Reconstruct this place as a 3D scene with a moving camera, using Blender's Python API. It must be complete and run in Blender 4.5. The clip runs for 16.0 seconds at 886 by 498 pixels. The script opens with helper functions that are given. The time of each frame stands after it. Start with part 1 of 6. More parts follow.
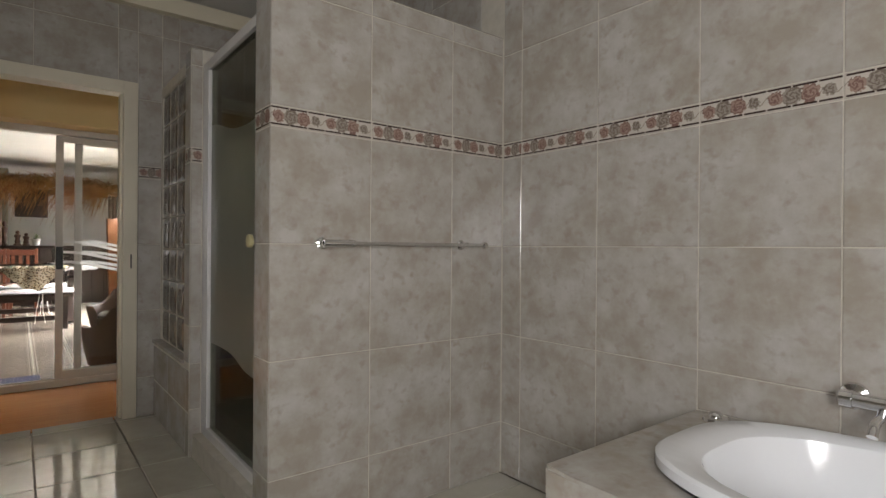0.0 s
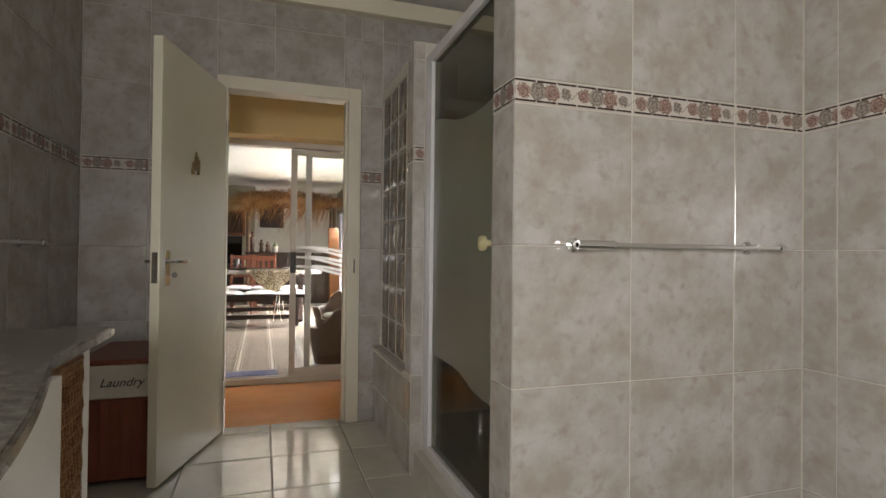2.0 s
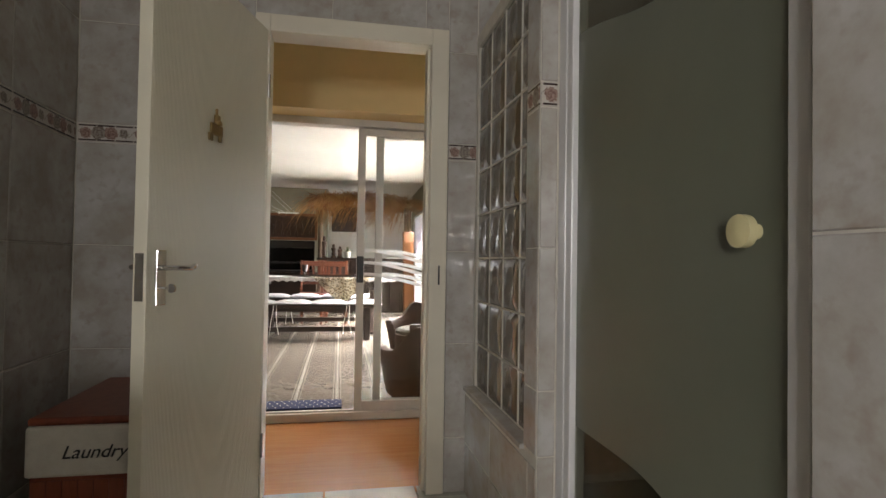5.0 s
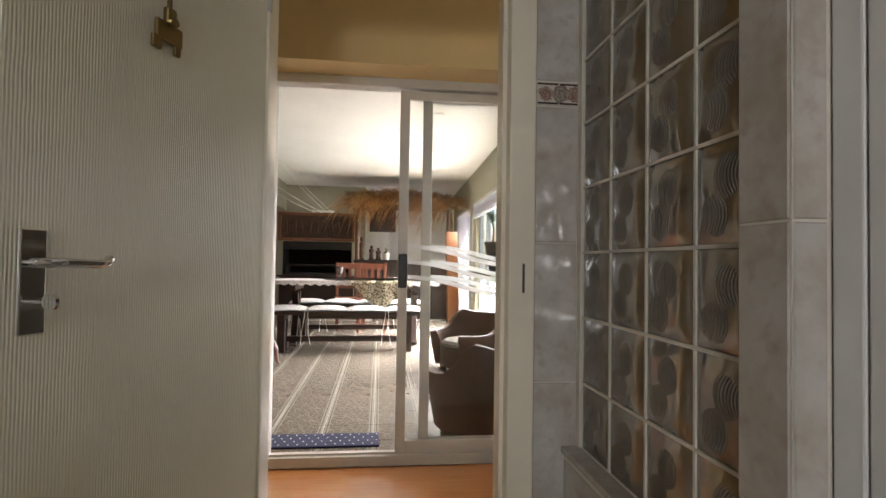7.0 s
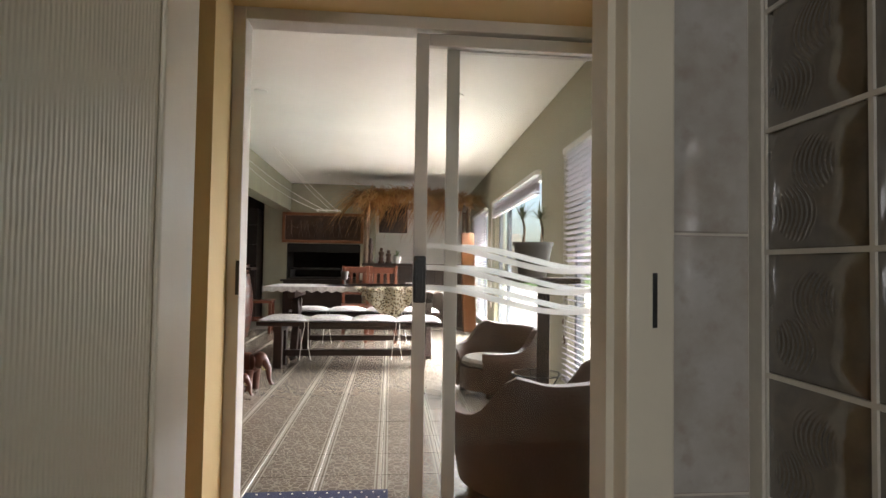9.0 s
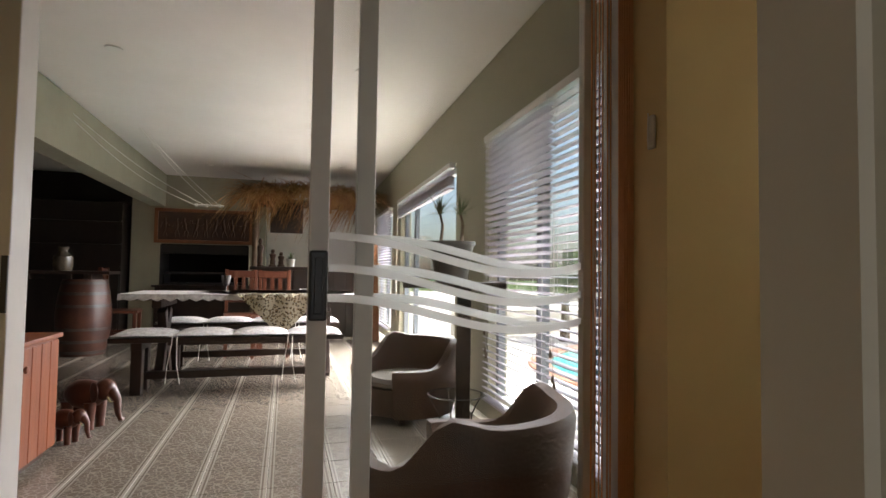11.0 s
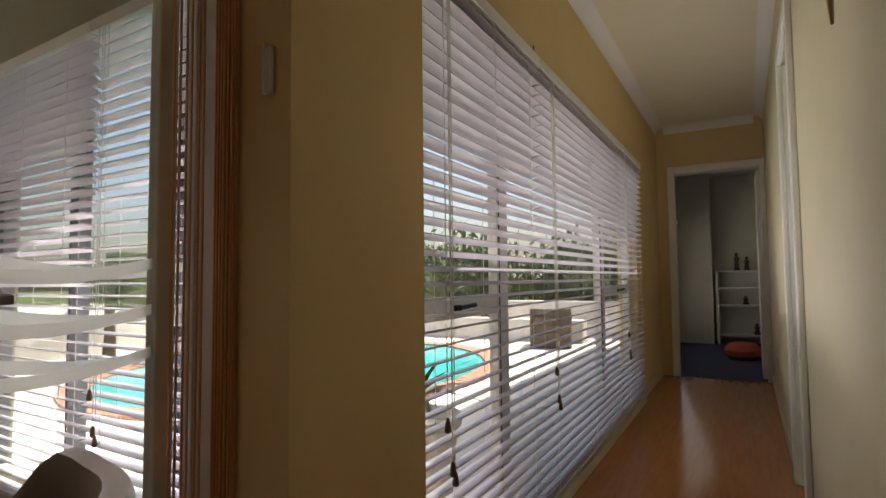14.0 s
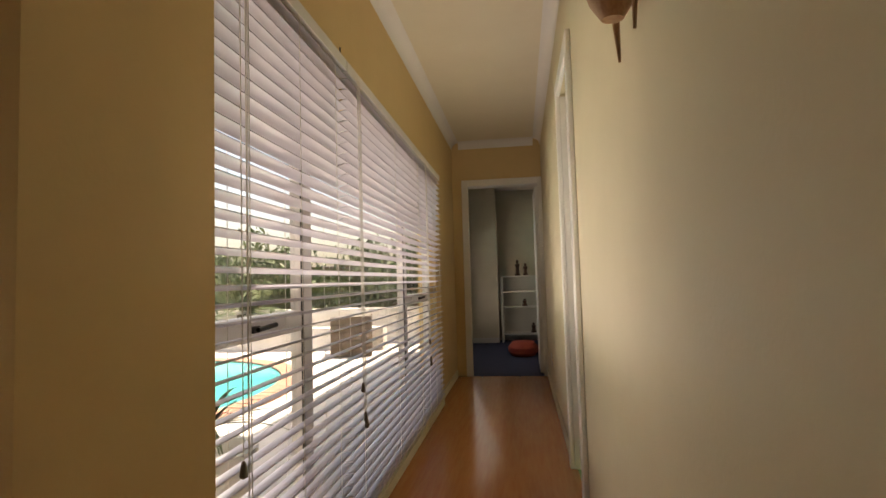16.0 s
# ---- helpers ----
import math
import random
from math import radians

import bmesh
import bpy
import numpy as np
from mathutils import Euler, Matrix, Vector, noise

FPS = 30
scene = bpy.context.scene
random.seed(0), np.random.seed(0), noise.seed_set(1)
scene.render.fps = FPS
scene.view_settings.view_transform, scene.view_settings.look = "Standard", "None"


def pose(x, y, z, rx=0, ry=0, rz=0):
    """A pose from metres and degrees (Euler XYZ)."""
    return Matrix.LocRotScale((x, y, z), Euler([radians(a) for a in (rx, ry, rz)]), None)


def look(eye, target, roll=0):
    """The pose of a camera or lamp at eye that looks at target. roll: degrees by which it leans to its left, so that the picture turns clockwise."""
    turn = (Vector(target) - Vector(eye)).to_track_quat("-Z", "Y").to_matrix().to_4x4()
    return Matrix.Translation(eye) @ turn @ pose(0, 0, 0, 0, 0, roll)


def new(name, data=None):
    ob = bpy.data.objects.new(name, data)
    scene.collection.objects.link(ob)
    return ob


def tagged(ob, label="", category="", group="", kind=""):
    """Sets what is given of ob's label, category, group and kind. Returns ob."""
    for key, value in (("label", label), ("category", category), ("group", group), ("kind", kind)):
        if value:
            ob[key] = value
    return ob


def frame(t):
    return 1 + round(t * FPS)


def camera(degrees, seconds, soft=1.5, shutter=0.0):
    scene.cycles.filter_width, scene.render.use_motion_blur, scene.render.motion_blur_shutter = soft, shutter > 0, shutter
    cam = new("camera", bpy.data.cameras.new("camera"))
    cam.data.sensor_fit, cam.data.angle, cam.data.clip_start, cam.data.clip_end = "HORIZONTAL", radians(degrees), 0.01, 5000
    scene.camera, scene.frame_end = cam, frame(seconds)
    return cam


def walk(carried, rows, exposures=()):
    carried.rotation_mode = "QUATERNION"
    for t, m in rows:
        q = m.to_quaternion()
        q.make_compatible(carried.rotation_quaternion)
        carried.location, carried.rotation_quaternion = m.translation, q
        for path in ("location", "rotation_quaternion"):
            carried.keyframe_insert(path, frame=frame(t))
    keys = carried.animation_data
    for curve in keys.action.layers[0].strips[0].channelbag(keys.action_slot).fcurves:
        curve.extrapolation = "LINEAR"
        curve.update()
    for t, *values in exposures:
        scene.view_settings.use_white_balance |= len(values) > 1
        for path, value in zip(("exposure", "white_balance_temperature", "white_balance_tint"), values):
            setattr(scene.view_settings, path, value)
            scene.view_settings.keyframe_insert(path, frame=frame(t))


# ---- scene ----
cam = camera(78.7, 16.0)
PATH = [
    (0.0, 0.002, -0.007, 1.057, -38.12, -0.07, -0.46),
    (0.5, 0.011, 0.074, 1.056, -31.66, 0.08, -0.43),
    (1.0, 0.013, 0.190, 1.042, -25.78, 0.28, -0.49),
    (1.5, 0.023, 0.304, 1.048, -21.46, 0.39, -0.54),
    (2.0, 0.006, 0.435, 1.039, -18.45, 0.60, -0.65),
    (2.5, -0.019, 0.584, 1.043, -17.00, 0.83, -0.83),
    (3.0, 0.008, 0.717, 1.028, -16.05, 0.95, -0.87),
    (3.5, 0.077, 0.892, 1.031, -14.82, 0.98, -0.91),
    (4.0, 0.100, 1.069, 1.041, -13.12, 0.93, -0.94),
    (4.2, 0.096, 1.133, 1.041, -12.63, 1.01, -0.93),
    (6.3, 0.149, 1.950, 1.000, -7.65, 1.42, -0.75),
    (6.5, 0.140, 2.033, 1.008, -7.23, 1.47, -0.73),
    (7.0, 0.122, 2.228, 1.002, -6.72, 1.54, -0.88),
    (7.5, 0.150, 2.440, 0.997, -6.15, 1.63, -0.93),
    (8.0, 0.164, 2.625, 1.009, -5.43, 1.72, -0.93),
    (8.2, 0.155, 2.693, 1.006, -5.35, 1.78, -0.86),
    (10.3, 0.125, 3.389, 1.019, -9.36, 2.10, -1.01),
    (11.0, 0.161, 3.585, 0.998, -16.29, 2.50, -0.86),
    (11.5, 0.218, 3.709, 1.002, -20.93, 2.60, -0.70),
    (12.0, 0.263, 3.804, 1.003, -25.11, 2.81, -0.70),
    (12.5, 0.278, 3.884, 1.000, -32.56, 3.18, -0.70),
    (13.0, 0.284, 3.941, 1.000, -43.85, 3.50, -0.28),
    (13.5, 0.302, 3.980, 0.998, -53.97, 3.15, 0.28),
    (14.0, 0.385, 4.033, 0.990, -60.73, 3.17, 0.57),
    (14.5, 0.435, 4.050, 0.997, -67.03, 3.28, 0.90),
    (15.0, 0.467, 4.043, 1.002, -71.96, 3.33, 1.07),
    (15.5, 0.469, 4.055, 1.012, -77.38, 3.42, 1.33),
    (16.0, 0.475, 4.092, 1.020, -81.76, 3.38, 1.61),
]
walk(cam, [(t, pose(x, y, z, 90 + pitch, roll, yaw)) for t, x, y, z, yaw, pitch, roll in PATH],
     [(0.0, 1.5, 6750, 13), (1.5, 1.85, 6850, 13), (2.5, 1.95, 6750, 13), (4.0, 1.95, 6750, 13), (6.4, 2.05, 6700, 13), (8.2, 1.85, 6700, 12), (9.5, 1.5, 6600, 12),
      (10.7, 1.15, 6650, 13), (12.0, 0.82, 6600, 13), (12.6, 0.82, 6750, 13), (13.3, 0.72, 7050, 14), (14.5, 0.75, 7250, 15), (16.0, 1.2, 8400, 18)])

# ---- light ----
world = bpy.data.worlds.new("sky")
scene.world = world
world.use_nodes = True
wn = world.node_tree.nodes
sky = wn.new("ShaderNodeTexSky")
sky.sky_type = "NISHITA"
sky.sun_disc = False
sky.dust_density = 3.5
sky.sun_elevation = radians(68)
sky.sun_rotation = radians(118)
wn["Background"].inputs["Strength"].default_value = 0.15
world.node_tree.links.new(sky.outputs[0], wn["Background"].inputs["Color"])

sun = new("sun", bpy.data.lights.new("sun", "SUN"))
sun.data.energy, sun.data.angle, sun.data.color = 5.0, radians(0.5), (1.0, 0.96, 0.88)
sun.matrix_world = look((math.sin(radians(118)) * math.cos(radians(68)), math.cos(radians(118)) * math.cos(radians(68)), math.sin(radians(68))), (0, 0, 0))


def area(name, eye, target, w, h, watts, color=(1, 1, 1), spread=180):
    data = bpy.data.lights.new(name, "AREA")
    data.shape, data.size, data.size_y, data.energy, data.color = "RECTANGLE", w, h, watts, color
    ob = new(name, data)
    data.spread = radians(spread)
    ob.matrix_world = look(eye, target)
    return ob


area("window_daylight", (-0.94, -0.75, 1.3), (1.3, 0.9, 0.15), 1.2, 0.7, 25.5, (0.94, 0.97, 1.0))
area("far_room_window_daylight", (7.8, 4.86, 1.0), (7.6, 3.6, 0.5), 2.0, 1.3, 1.4, (0.97, 0.98, 1.0))
area("corridor_window_daylight", (3.3, 4.735, 1.0), (3.3, 4.2, 2.5), 3.0, 1.4, 6.2, (0.97, 0.97, 1.0))
for y0, x0, w, e in ((6.1, 1.72, 1.9, 27), (9.3, 1.85, 2.6, 165), (12.2, 1.92, 1.5, 60)):
    area("sunroom_window_daylight", (x0, y0, 1.05), (x0 - 0.8, y0 - 0.25, 0.0), w, 1.8, e, (0.98, 0.98, 1.0), 125)

# ---- materials ----


def mat(name, color, rough=0.6, metal=0.0, c2=None, scale=5.0, bump=0.0, bscale=60.0, coat=0.0, trans=0.0, alpha=1.0, rand=0.0, c3=None, coords="Object", stretch=(1, 1, 1), spec=0.5, sub=0.0):
    m = bpy.data.materials.new(name)
    m.use_nodes = True
    nt = m.node_tree
    N, L = nt.nodes, nt.links
    b = N["Principled BSDF"]
    b.inputs["Base Color"].default_value = (*color, 1)
    b.inputs["Roughness"].default_value = rough
    b.inputs["Metallic"].default_value = metal
    b.inputs["Coat Weight"].default_value = coat
    b.inputs["Coat Roughness"].default_value = 0.08
    b.inputs["Transmission Weight"].default_value = trans
    b.inputs["Alpha"].default_value = alpha
    b.inputs["Specular IOR Level"].default_value = spec
    tc = N.new("ShaderNodeTexCoord")
    mp = N.new("ShaderNodeMapping")
    mp.inputs["Scale"].default_value = stretch
    L.new(tc.outputs[coords], mp.inputs["Vector"])
    vec = mp.outputs[0]
    if rand:
        oi = N.new("ShaderNodeObjectInfo")
        mul = N.new("ShaderNodeVectorMath")
        mul.operation = "SCALE"
        comb = N.new("ShaderNodeCombineXYZ")
        for k in range(3):
            L.new(oi.outputs["Random"], comb.inputs[k])
        L.new(comb.outputs[0], mul.inputs[0])
        mul.inputs["Scale"].default_value = rand
        add = N.new("ShaderNodeVectorMath")
        L.new(vec, add.inputs[0])
        L.new(mul.outputs[0], add.inputs[1])
        vec = add.outputs[0]
    if c2:
        n = N.new("ShaderNodeTexNoise")
        n.inputs["Scale"].default_value = scale
        n.inputs["Detail"].default_value = 6
        n.inputs["Roughness"].default_value = 0.62
        L.new(vec, n.inputs["Vector"])
        r = N.new("ShaderNodeValToRGB")
        r.color_ramp.elements[0].position, r.color_ramp.elements[1].position = 0.36, 0.66
        r.color_ramp.elements[0].color, r.color_ramp.elements[1].color = (*color, 1), (*c2, 1)
        L.new(n.outputs["Fac"], r.inputs["Fac"])
        out = r.outputs["Color"]
        if c3:
            n2 = N.new("ShaderNodeTexNoise")
            n2.inputs["Scale"].default_value = scale * 3.7
            n2.inputs["Detail"].default_value = 4
            L.new(vec, n2.inputs["Vector"])
            r2 = N.new("ShaderNodeValToRGB")
            r2.color_ramp.elements[0].position, r2.color_ramp.elements[1].position = 0.54, 0.80
            mx = N.new("ShaderNodeMix")
            mx.data_type = "RGBA"
            L.new(n2.outputs["Fac"], r2.inputs["Fac"])
            L.new(r2.outputs["Color"], mx.inputs[0])
            L.new(out, mx.inputs[6])
            mx.inputs[7].default_value = (*c3, 1)
            out = mx.outputs[2]
        L.new(out, b.inputs["Base Color"])
    if bump:
        n = N.new("ShaderNodeTexNoise")
        n.inputs["Scale"].default_value = bscale
        n.inputs["Detail"].default_value = 4
        L.new(vec, n.inputs["Vector"])
        bp = N.new("ShaderNodeBump")
        bp.inputs["Strength"].default_value = bump
        bp.inputs["Distance"].default_value = 0.01
        L.new(n.outputs["Fac"], bp.inputs["Height"])
        L.new(bp.outputs[0], b.inputs["Normal"])
    return m


M_TILE = mat("grey_marble_tile", (0.365, 0.325, 0.275), 0.12, c2=(0.495, 0.475, 0.445), scale=6.5, c3=(0.34, 0.285, 0.235), rand=40, bump=0.04, bscale=6)
M_FTILE = mat("pale_floor_tile", (0.50, 0.48, 0.40), 0.07, c2=(0.60, 0.58, 0.50), scale=4, rand=30, bump=0.015, bscale=5, coat=1.0)
M_GROUT = mat("pale_grout", (0.62, 0.58, 0.50), 0.85, c2=(0.54, 0.50, 0.43), scale=20)
M_FGROUT = mat("dark_grout", (0.16, 0.14, 0.12), 0.85, c2=(0.22, 0.2, 0.17), scale=20)
M_WHITE = mat("white_paint", (0.78, 0.77, 0.72), 0.35, c2=(0.72, 0.71, 0.66), scale=3, bump=0.03, bscale=120)
M_WOODWHITE = mat("white_grained_door", (0.76, 0.71, 0.56), 0.4, c2=(0.72, 0.67, 0.53), scale=3)
M_YELLOW = mat("yellow_wall_paint", (0.68, 0.50, 0.25), 0.7, c2=(0.64, 0.47, 0.23), scale=2, bump=0.06, bscale=90)
M_CREAM = mat("cream_wall_paint", (0.67, 0.60, 0.42), 0.6, c2=(0.63, 0.565, 0.39), scale=2, bump=0.06, bscale=90)
M_CEIL = mat("ceiling_paint", (0.82, 0.80, 0.76), 0.8, c2=(0.78, 0.76, 0.72), scale=1.5, bump=0.03, bscale=80)
M_CEILWARM = mat("cream_ceiling_paint", (0.80, 0.73, 0.57), 0.7, c2=(0.76, 0.69, 0.53), scale=1.5, bump=0.03, bscale=80)
M_SAGE = mat("sage_plaster", (0.37, 0.35, 0.26), 0.75, c2=(0.33, 0.31, 0.23), scale=2, bump=0.1, bscale=60)
M_ALU = mat("white_aluminium", (0.72, 0.70, 0.68), 0.3, c2=(0.66, 0.64, 0.62), scale=6)
M_CREAMWHITE = mat("cream_white_gloss_paint", (0.74, 0.68, 0.55), 0.3, c2=(0.68, 0.62, 0.50), scale=3, bump=0.03, bscale=120)
# Window mullions' shade put into a dark grey copy of the white aluminium.
M_SHADEALU = mat("shaded_grey_aluminium", (0.16, 0.17, 0.19), 0.35, c2=(0.12, 0.13, 0.15), scale=6)
# Slider's white aluminium toned down: backlit shade is put into the colour.
M_ALU2 = mat("backlit_slider_aluminium", (0.60, 0.565, 0.52), 0.35, c2=(0.55, 0.515, 0.475), scale=6)
M_DARKALU = mat("dark_seal_and_shadow", (0.03, 0.03, 0.03), 0.5)
M_CHROME = mat("chrome", (0.75, 0.75, 0.75), 0.08, 1.0, bump=0.02, bscale=30)
M_BLACK = mat("black_plastic", (0.015, 0.015, 0.015), 0.35)
M_LAM = mat("orange_laminate", (0.47, 0.185, 0.055), 0.16, c2=(0.53, 0.235, 0.08), scale=2.5, stretch=(1.2, 14, 1), coat=0.2)
M_SLAT = mat("white_slat", (0.56, 0.525, 0.59), 0.35, c2=(0.51, 0.475, 0.54), scale=4, rand=10)
M_DWOOD = mat("dark_wood", (0.018, 0.010, 0.007), 0.35, c2=(0.034, 0.018, 0.012), scale=3, stretch=(1, 8, 1), bump=0.05)
M_RWOOD = mat("red_brown_wood", (0.17, 0.045, 0.018), 0.35, c2=(0.24, 0.075, 0.03), scale=3, stretch=(8, 8, 1), bump=0.05)
M_FRAMEWOOD = mat("carved_panel_frame_wood", (0.20, 0.075, 0.025), 0.4, c2=(0.26, 0.10, 0.04), scale=6)
M_CARVE = mat("carved_dark_wood", (0.05, 0.022, 0.013), 0.5, c2=(0.08, 0.036, 0.02), scale=9, bump=0.3, bscale=40)
M_SOOT = mat("sooty_brick", (0.008, 0.007, 0.007), 0.9, c2=(0.014, 0.012, 0.011), scale=8, bump=0.2)
M_LEATHER = mat("brown_leather", (0.05, 0.022, 0.012), 0.5, c2=(0.085, 0.04, 0.022), scale=9, bump=0.35, bscale=70)
M_CUSH = mat("white_cushion_cloth", (0.58, 0.56, 0.54), 0.9, c2=(0.38, 0.36, 0.35), scale=30, bump=0.2, bscale=80)
M_THATCH = mat("dry_thatch", (0.26, 0.10, 0.03), 0.8, c2=(0.58, 0.36, 0.15), scale=6)
M_CARPET = mat("blue_carpet", (0.045, 0.06, 0.12), 0.95, c2=(0.05, 0.06, 0.11), scale=60, bump=0.4, bscale=300)
M_MAT = mat("navy_mat", (0.02, 0.024, 0.06), 0.95, c2=(0.03, 0.035, 0.08), scale=60, bump=0.4, bscale=300)
M_GRANITE = mat("speckled_granite", (0.13, 0.125, 0.105), 0.16, c2=(0.27, 0.255, 0.22), scale=34, c3=(0.07, 0.07, 0.06))
M_WICKER = mat("wicker", (0.25, 0.11, 0.04), 0.6, c2=(0.42, 0.22, 0.09), scale=30, bump=0.3)
M_HAMPER = mat("red_wood_hamper", (0.20, 0.05, 0.025), 0.45, c2=(0.26, 0.07, 0.035), scale=4, stretch=(8, 8, 1))
M_LINER = mat("canvas_liner", (0.66, 0.62, 0.54), 0.9, c2=(0.60, 0.56, 0.48), scale=30, bump=0.2, bscale=200)
M_BATH = mat("white_acrylic", (0.85, 0.86, 0.88), 0.1, bump=0.01)
M_PAVE = mat("pale_paving", (0.72, 0.68, 0.64), 0.8, c2=(0.64, 0.60, 0.56), scale=3, bump=0.2, bscale=30)
M_WATER = mat("pool_water", (0.05, 0.46, 0.48), 0.05, c2=(0.07, 0.55, 0.56), scale=2, bump=0.15, bscale=4)
M_POOLEDGE = mat("brick_coping", (0.40, 0.20, 0.14), 0.8, c2=(0.46, 0.26, 0.18), scale=12)
M_WALLOUT = mat("white_garden_wall", (0.80, 0.77, 0.72), 0.8, c2=(0.60, 0.56, 0.5), scale=3, bump=0.1)
M_LEAF = mat("green_leaves", (0.055, 0.09, 0.025), 0.5, c2=(0.12, 0.15, 0.06), scale=3, rand=20)
M_TRUNK = mat("bark", (0.12, 0.08, 0.05), 0.9, c2=(0.18, 0.13, 0.09), scale=10, bump=0.4)
M_POT = mat("white_pot", (0.66, 0.64, 0.6), 0.6, c2=(0.58, 0.56, 0.52), scale=5)
M_DPOT = mat("dark_pot", (0.05, 0.045, 0.04), 0.5, c2=(0.08, 0.07, 0.06), scale=8)
M_TERRA = mat("terracotta_fabric", (0.62, 0.29, 0.12), 0.6, c2=(0.56, 0.25, 0.10), scale=5, stretch=(10, 10, 1))
M_BARREL = mat("oak_barrel", (0.045, 0.015, 0.010), 0.4, c2=(0.085, 0.03, 0.016), scale=5)
M_BAND = mat("barrel_band_metal", (0.12, 0.11, 0.10), 0.5, 0.7, c2=(0.08, 0.07, 0.065), scale=8)
M_BRASS = mat("brass", (0.24, 0.17, 0.07), 0.35, 0.9, bump=0.05)
M_GRASS = mat("lawn", (0.05, 0.09, 0.02), 0.9, c2=(0.08, 0.12, 0.03), scale=10, bump=0.3)
M_HILLS = mat("far_foliage", (0.05, 0.08, 0.03), 0.9, c2=(0.08, 0.11, 0.04), scale=0.3)
M_ROPE = mat("white_cord", (0.7, 0.68, 0.62), 0.8)
M_IVORY = mat("ivory_knob", (0.62, 0.55, 0.30), 0.3)


def glass(name, color=(1, 1, 1), rough=0.0, mix=0.12):
    m = bpy.data.materials.new(name)
    m.use_nodes = True
    N, L = m.node_tree.nodes, m.node_tree.links
    N.remove(N["Principled BSDF"])
    tr, gl, mx, fr = (N.new("ShaderNode" + k) for k in ("BsdfTransparent", "BsdfGlossy", "MixShader", "LayerWeight"))
    tr.inputs[0].default_value = (*color, 1)
    gl.inputs["Roughness"].default_value = rough
    pw, ml = N.new("ShaderNodeMath"), N.new("ShaderNodeMath")
    pw.operation, ml.operation = "POWER", "MULTIPLY_ADD"
    fr.inputs[0].default_value = 0.5
    L.new(fr.outputs["Facing"], pw.inputs[0])
    pw.inputs[1].default_value = 4.0
    L.new(pw.outputs[0], ml.inputs[0])
    ml.inputs[1].default_value, ml.inputs[2].default_value = 0.35, 0.025
    L.new(ml.outputs[0], mx.inputs[0])
    L.new(tr.outputs[0], mx.inputs[1])
    L.new(gl.outputs[0], mx.inputs[2])
    L.new(mx.outputs[0], N["Material Output"].inputs[0])
    return m


M_GLASS = glass("clear_glass", (0.97, 0.98, 0.975))
M_GBLOCK = mat("glass_block", (0.13, 0.105, 0.075), 0.12, c2=(0.085, 0.07, 0.05), scale=14, trans=0.1, rand=20, spec=0.8)
M_FROST = mat("frosted_green_glass", (0.20, 0.21, 0.155), 0.3, c2=(0.18, 0.19, 0.14), scale=3, trans=0.3)
M_FROSTBAND = bpy.data.materials.new("etched_white_band")
M_FROSTBAND.use_nodes = True
fn, fl = M_FROSTBAND.node_tree.nodes, M_FROSTBAND.node_tree.links
fa, fb, fc, fm1, fm2 = (fn.new("ShaderNode" + k) for k in ("BsdfTranslucent", "BsdfDiffuse", "BsdfTransparent", "MixShader", "MixShader"))
fa.inputs[0].default_value = fb.inputs[0].default_value = (0.95, 0.95, 0.93, 1)
fm1.inputs[0].default_value, fm2.inputs[0].default_value = 0.35, 0.25
fl.new(fa.outputs[0], fm1.inputs[1])
fl.new(fb.outputs[0], fm1.inputs[2])
fl.new(fm1.outputs[0], fm2.inputs[1])
fl.new(fc.outputs[0], fm2.inputs[2])
fl.new(fm2.outputs[0], fn["Material Output"].inputs[0])
M_TINT = glass("clear_shower_glass", (0.62, 0.62, 0.56))
M_LIT = bpy.data.materials.new("lit_lamp")
M_LIT.use_nodes = True
M_LIT.node_tree.nodes["Principled BSDF"].inputs["Emission Color"].default_value = (1, 0.93, 0.82, 1)
M_LIT.node_tree.nodes["Principled BSDF"].inputs["Emission Strength"].default_value = 18.0

# ---- mesh helpers ----


def bx(bm, x0, x1, y0, y1, z0, z1, m=None, bevel=0.0):
    r = bmesh.ops.create_cube(bm, size=1.0)
    vs = r["verts"]
    c = Matrix.Translation(((x0 + x1) / 2, (y0 + y1) / 2, (z0 + z1) / 2)) @ Matrix.Diagonal((x1 - x0, y1 - y0, z1 - z0, 1))
    bmesh.ops.transform(bm, matrix=c, verts=vs)
    if bevel:
        es = list({e for v in vs for e in v.link_edges})
        r = bmesh.ops.bevel(bm, geom=es, offset=bevel, segments=2, affect="EDGES", profile=0.5)
        vs = list({v for f in r["faces"] for v in f.verts})
        vs = [v for v in bm.verts if v.is_valid and v in set(vs)] if m is not None else vs
    if m is not None:
        bmesh.ops.transform(bm, matrix=m, verts=vs)
    return bm


def box(x0, x1, y0, y1, z0, z1, bevel=0.0, m=None):
    return bx(bmesh.new(), x0, x1, y0, y1, z0, z1, m, bevel)


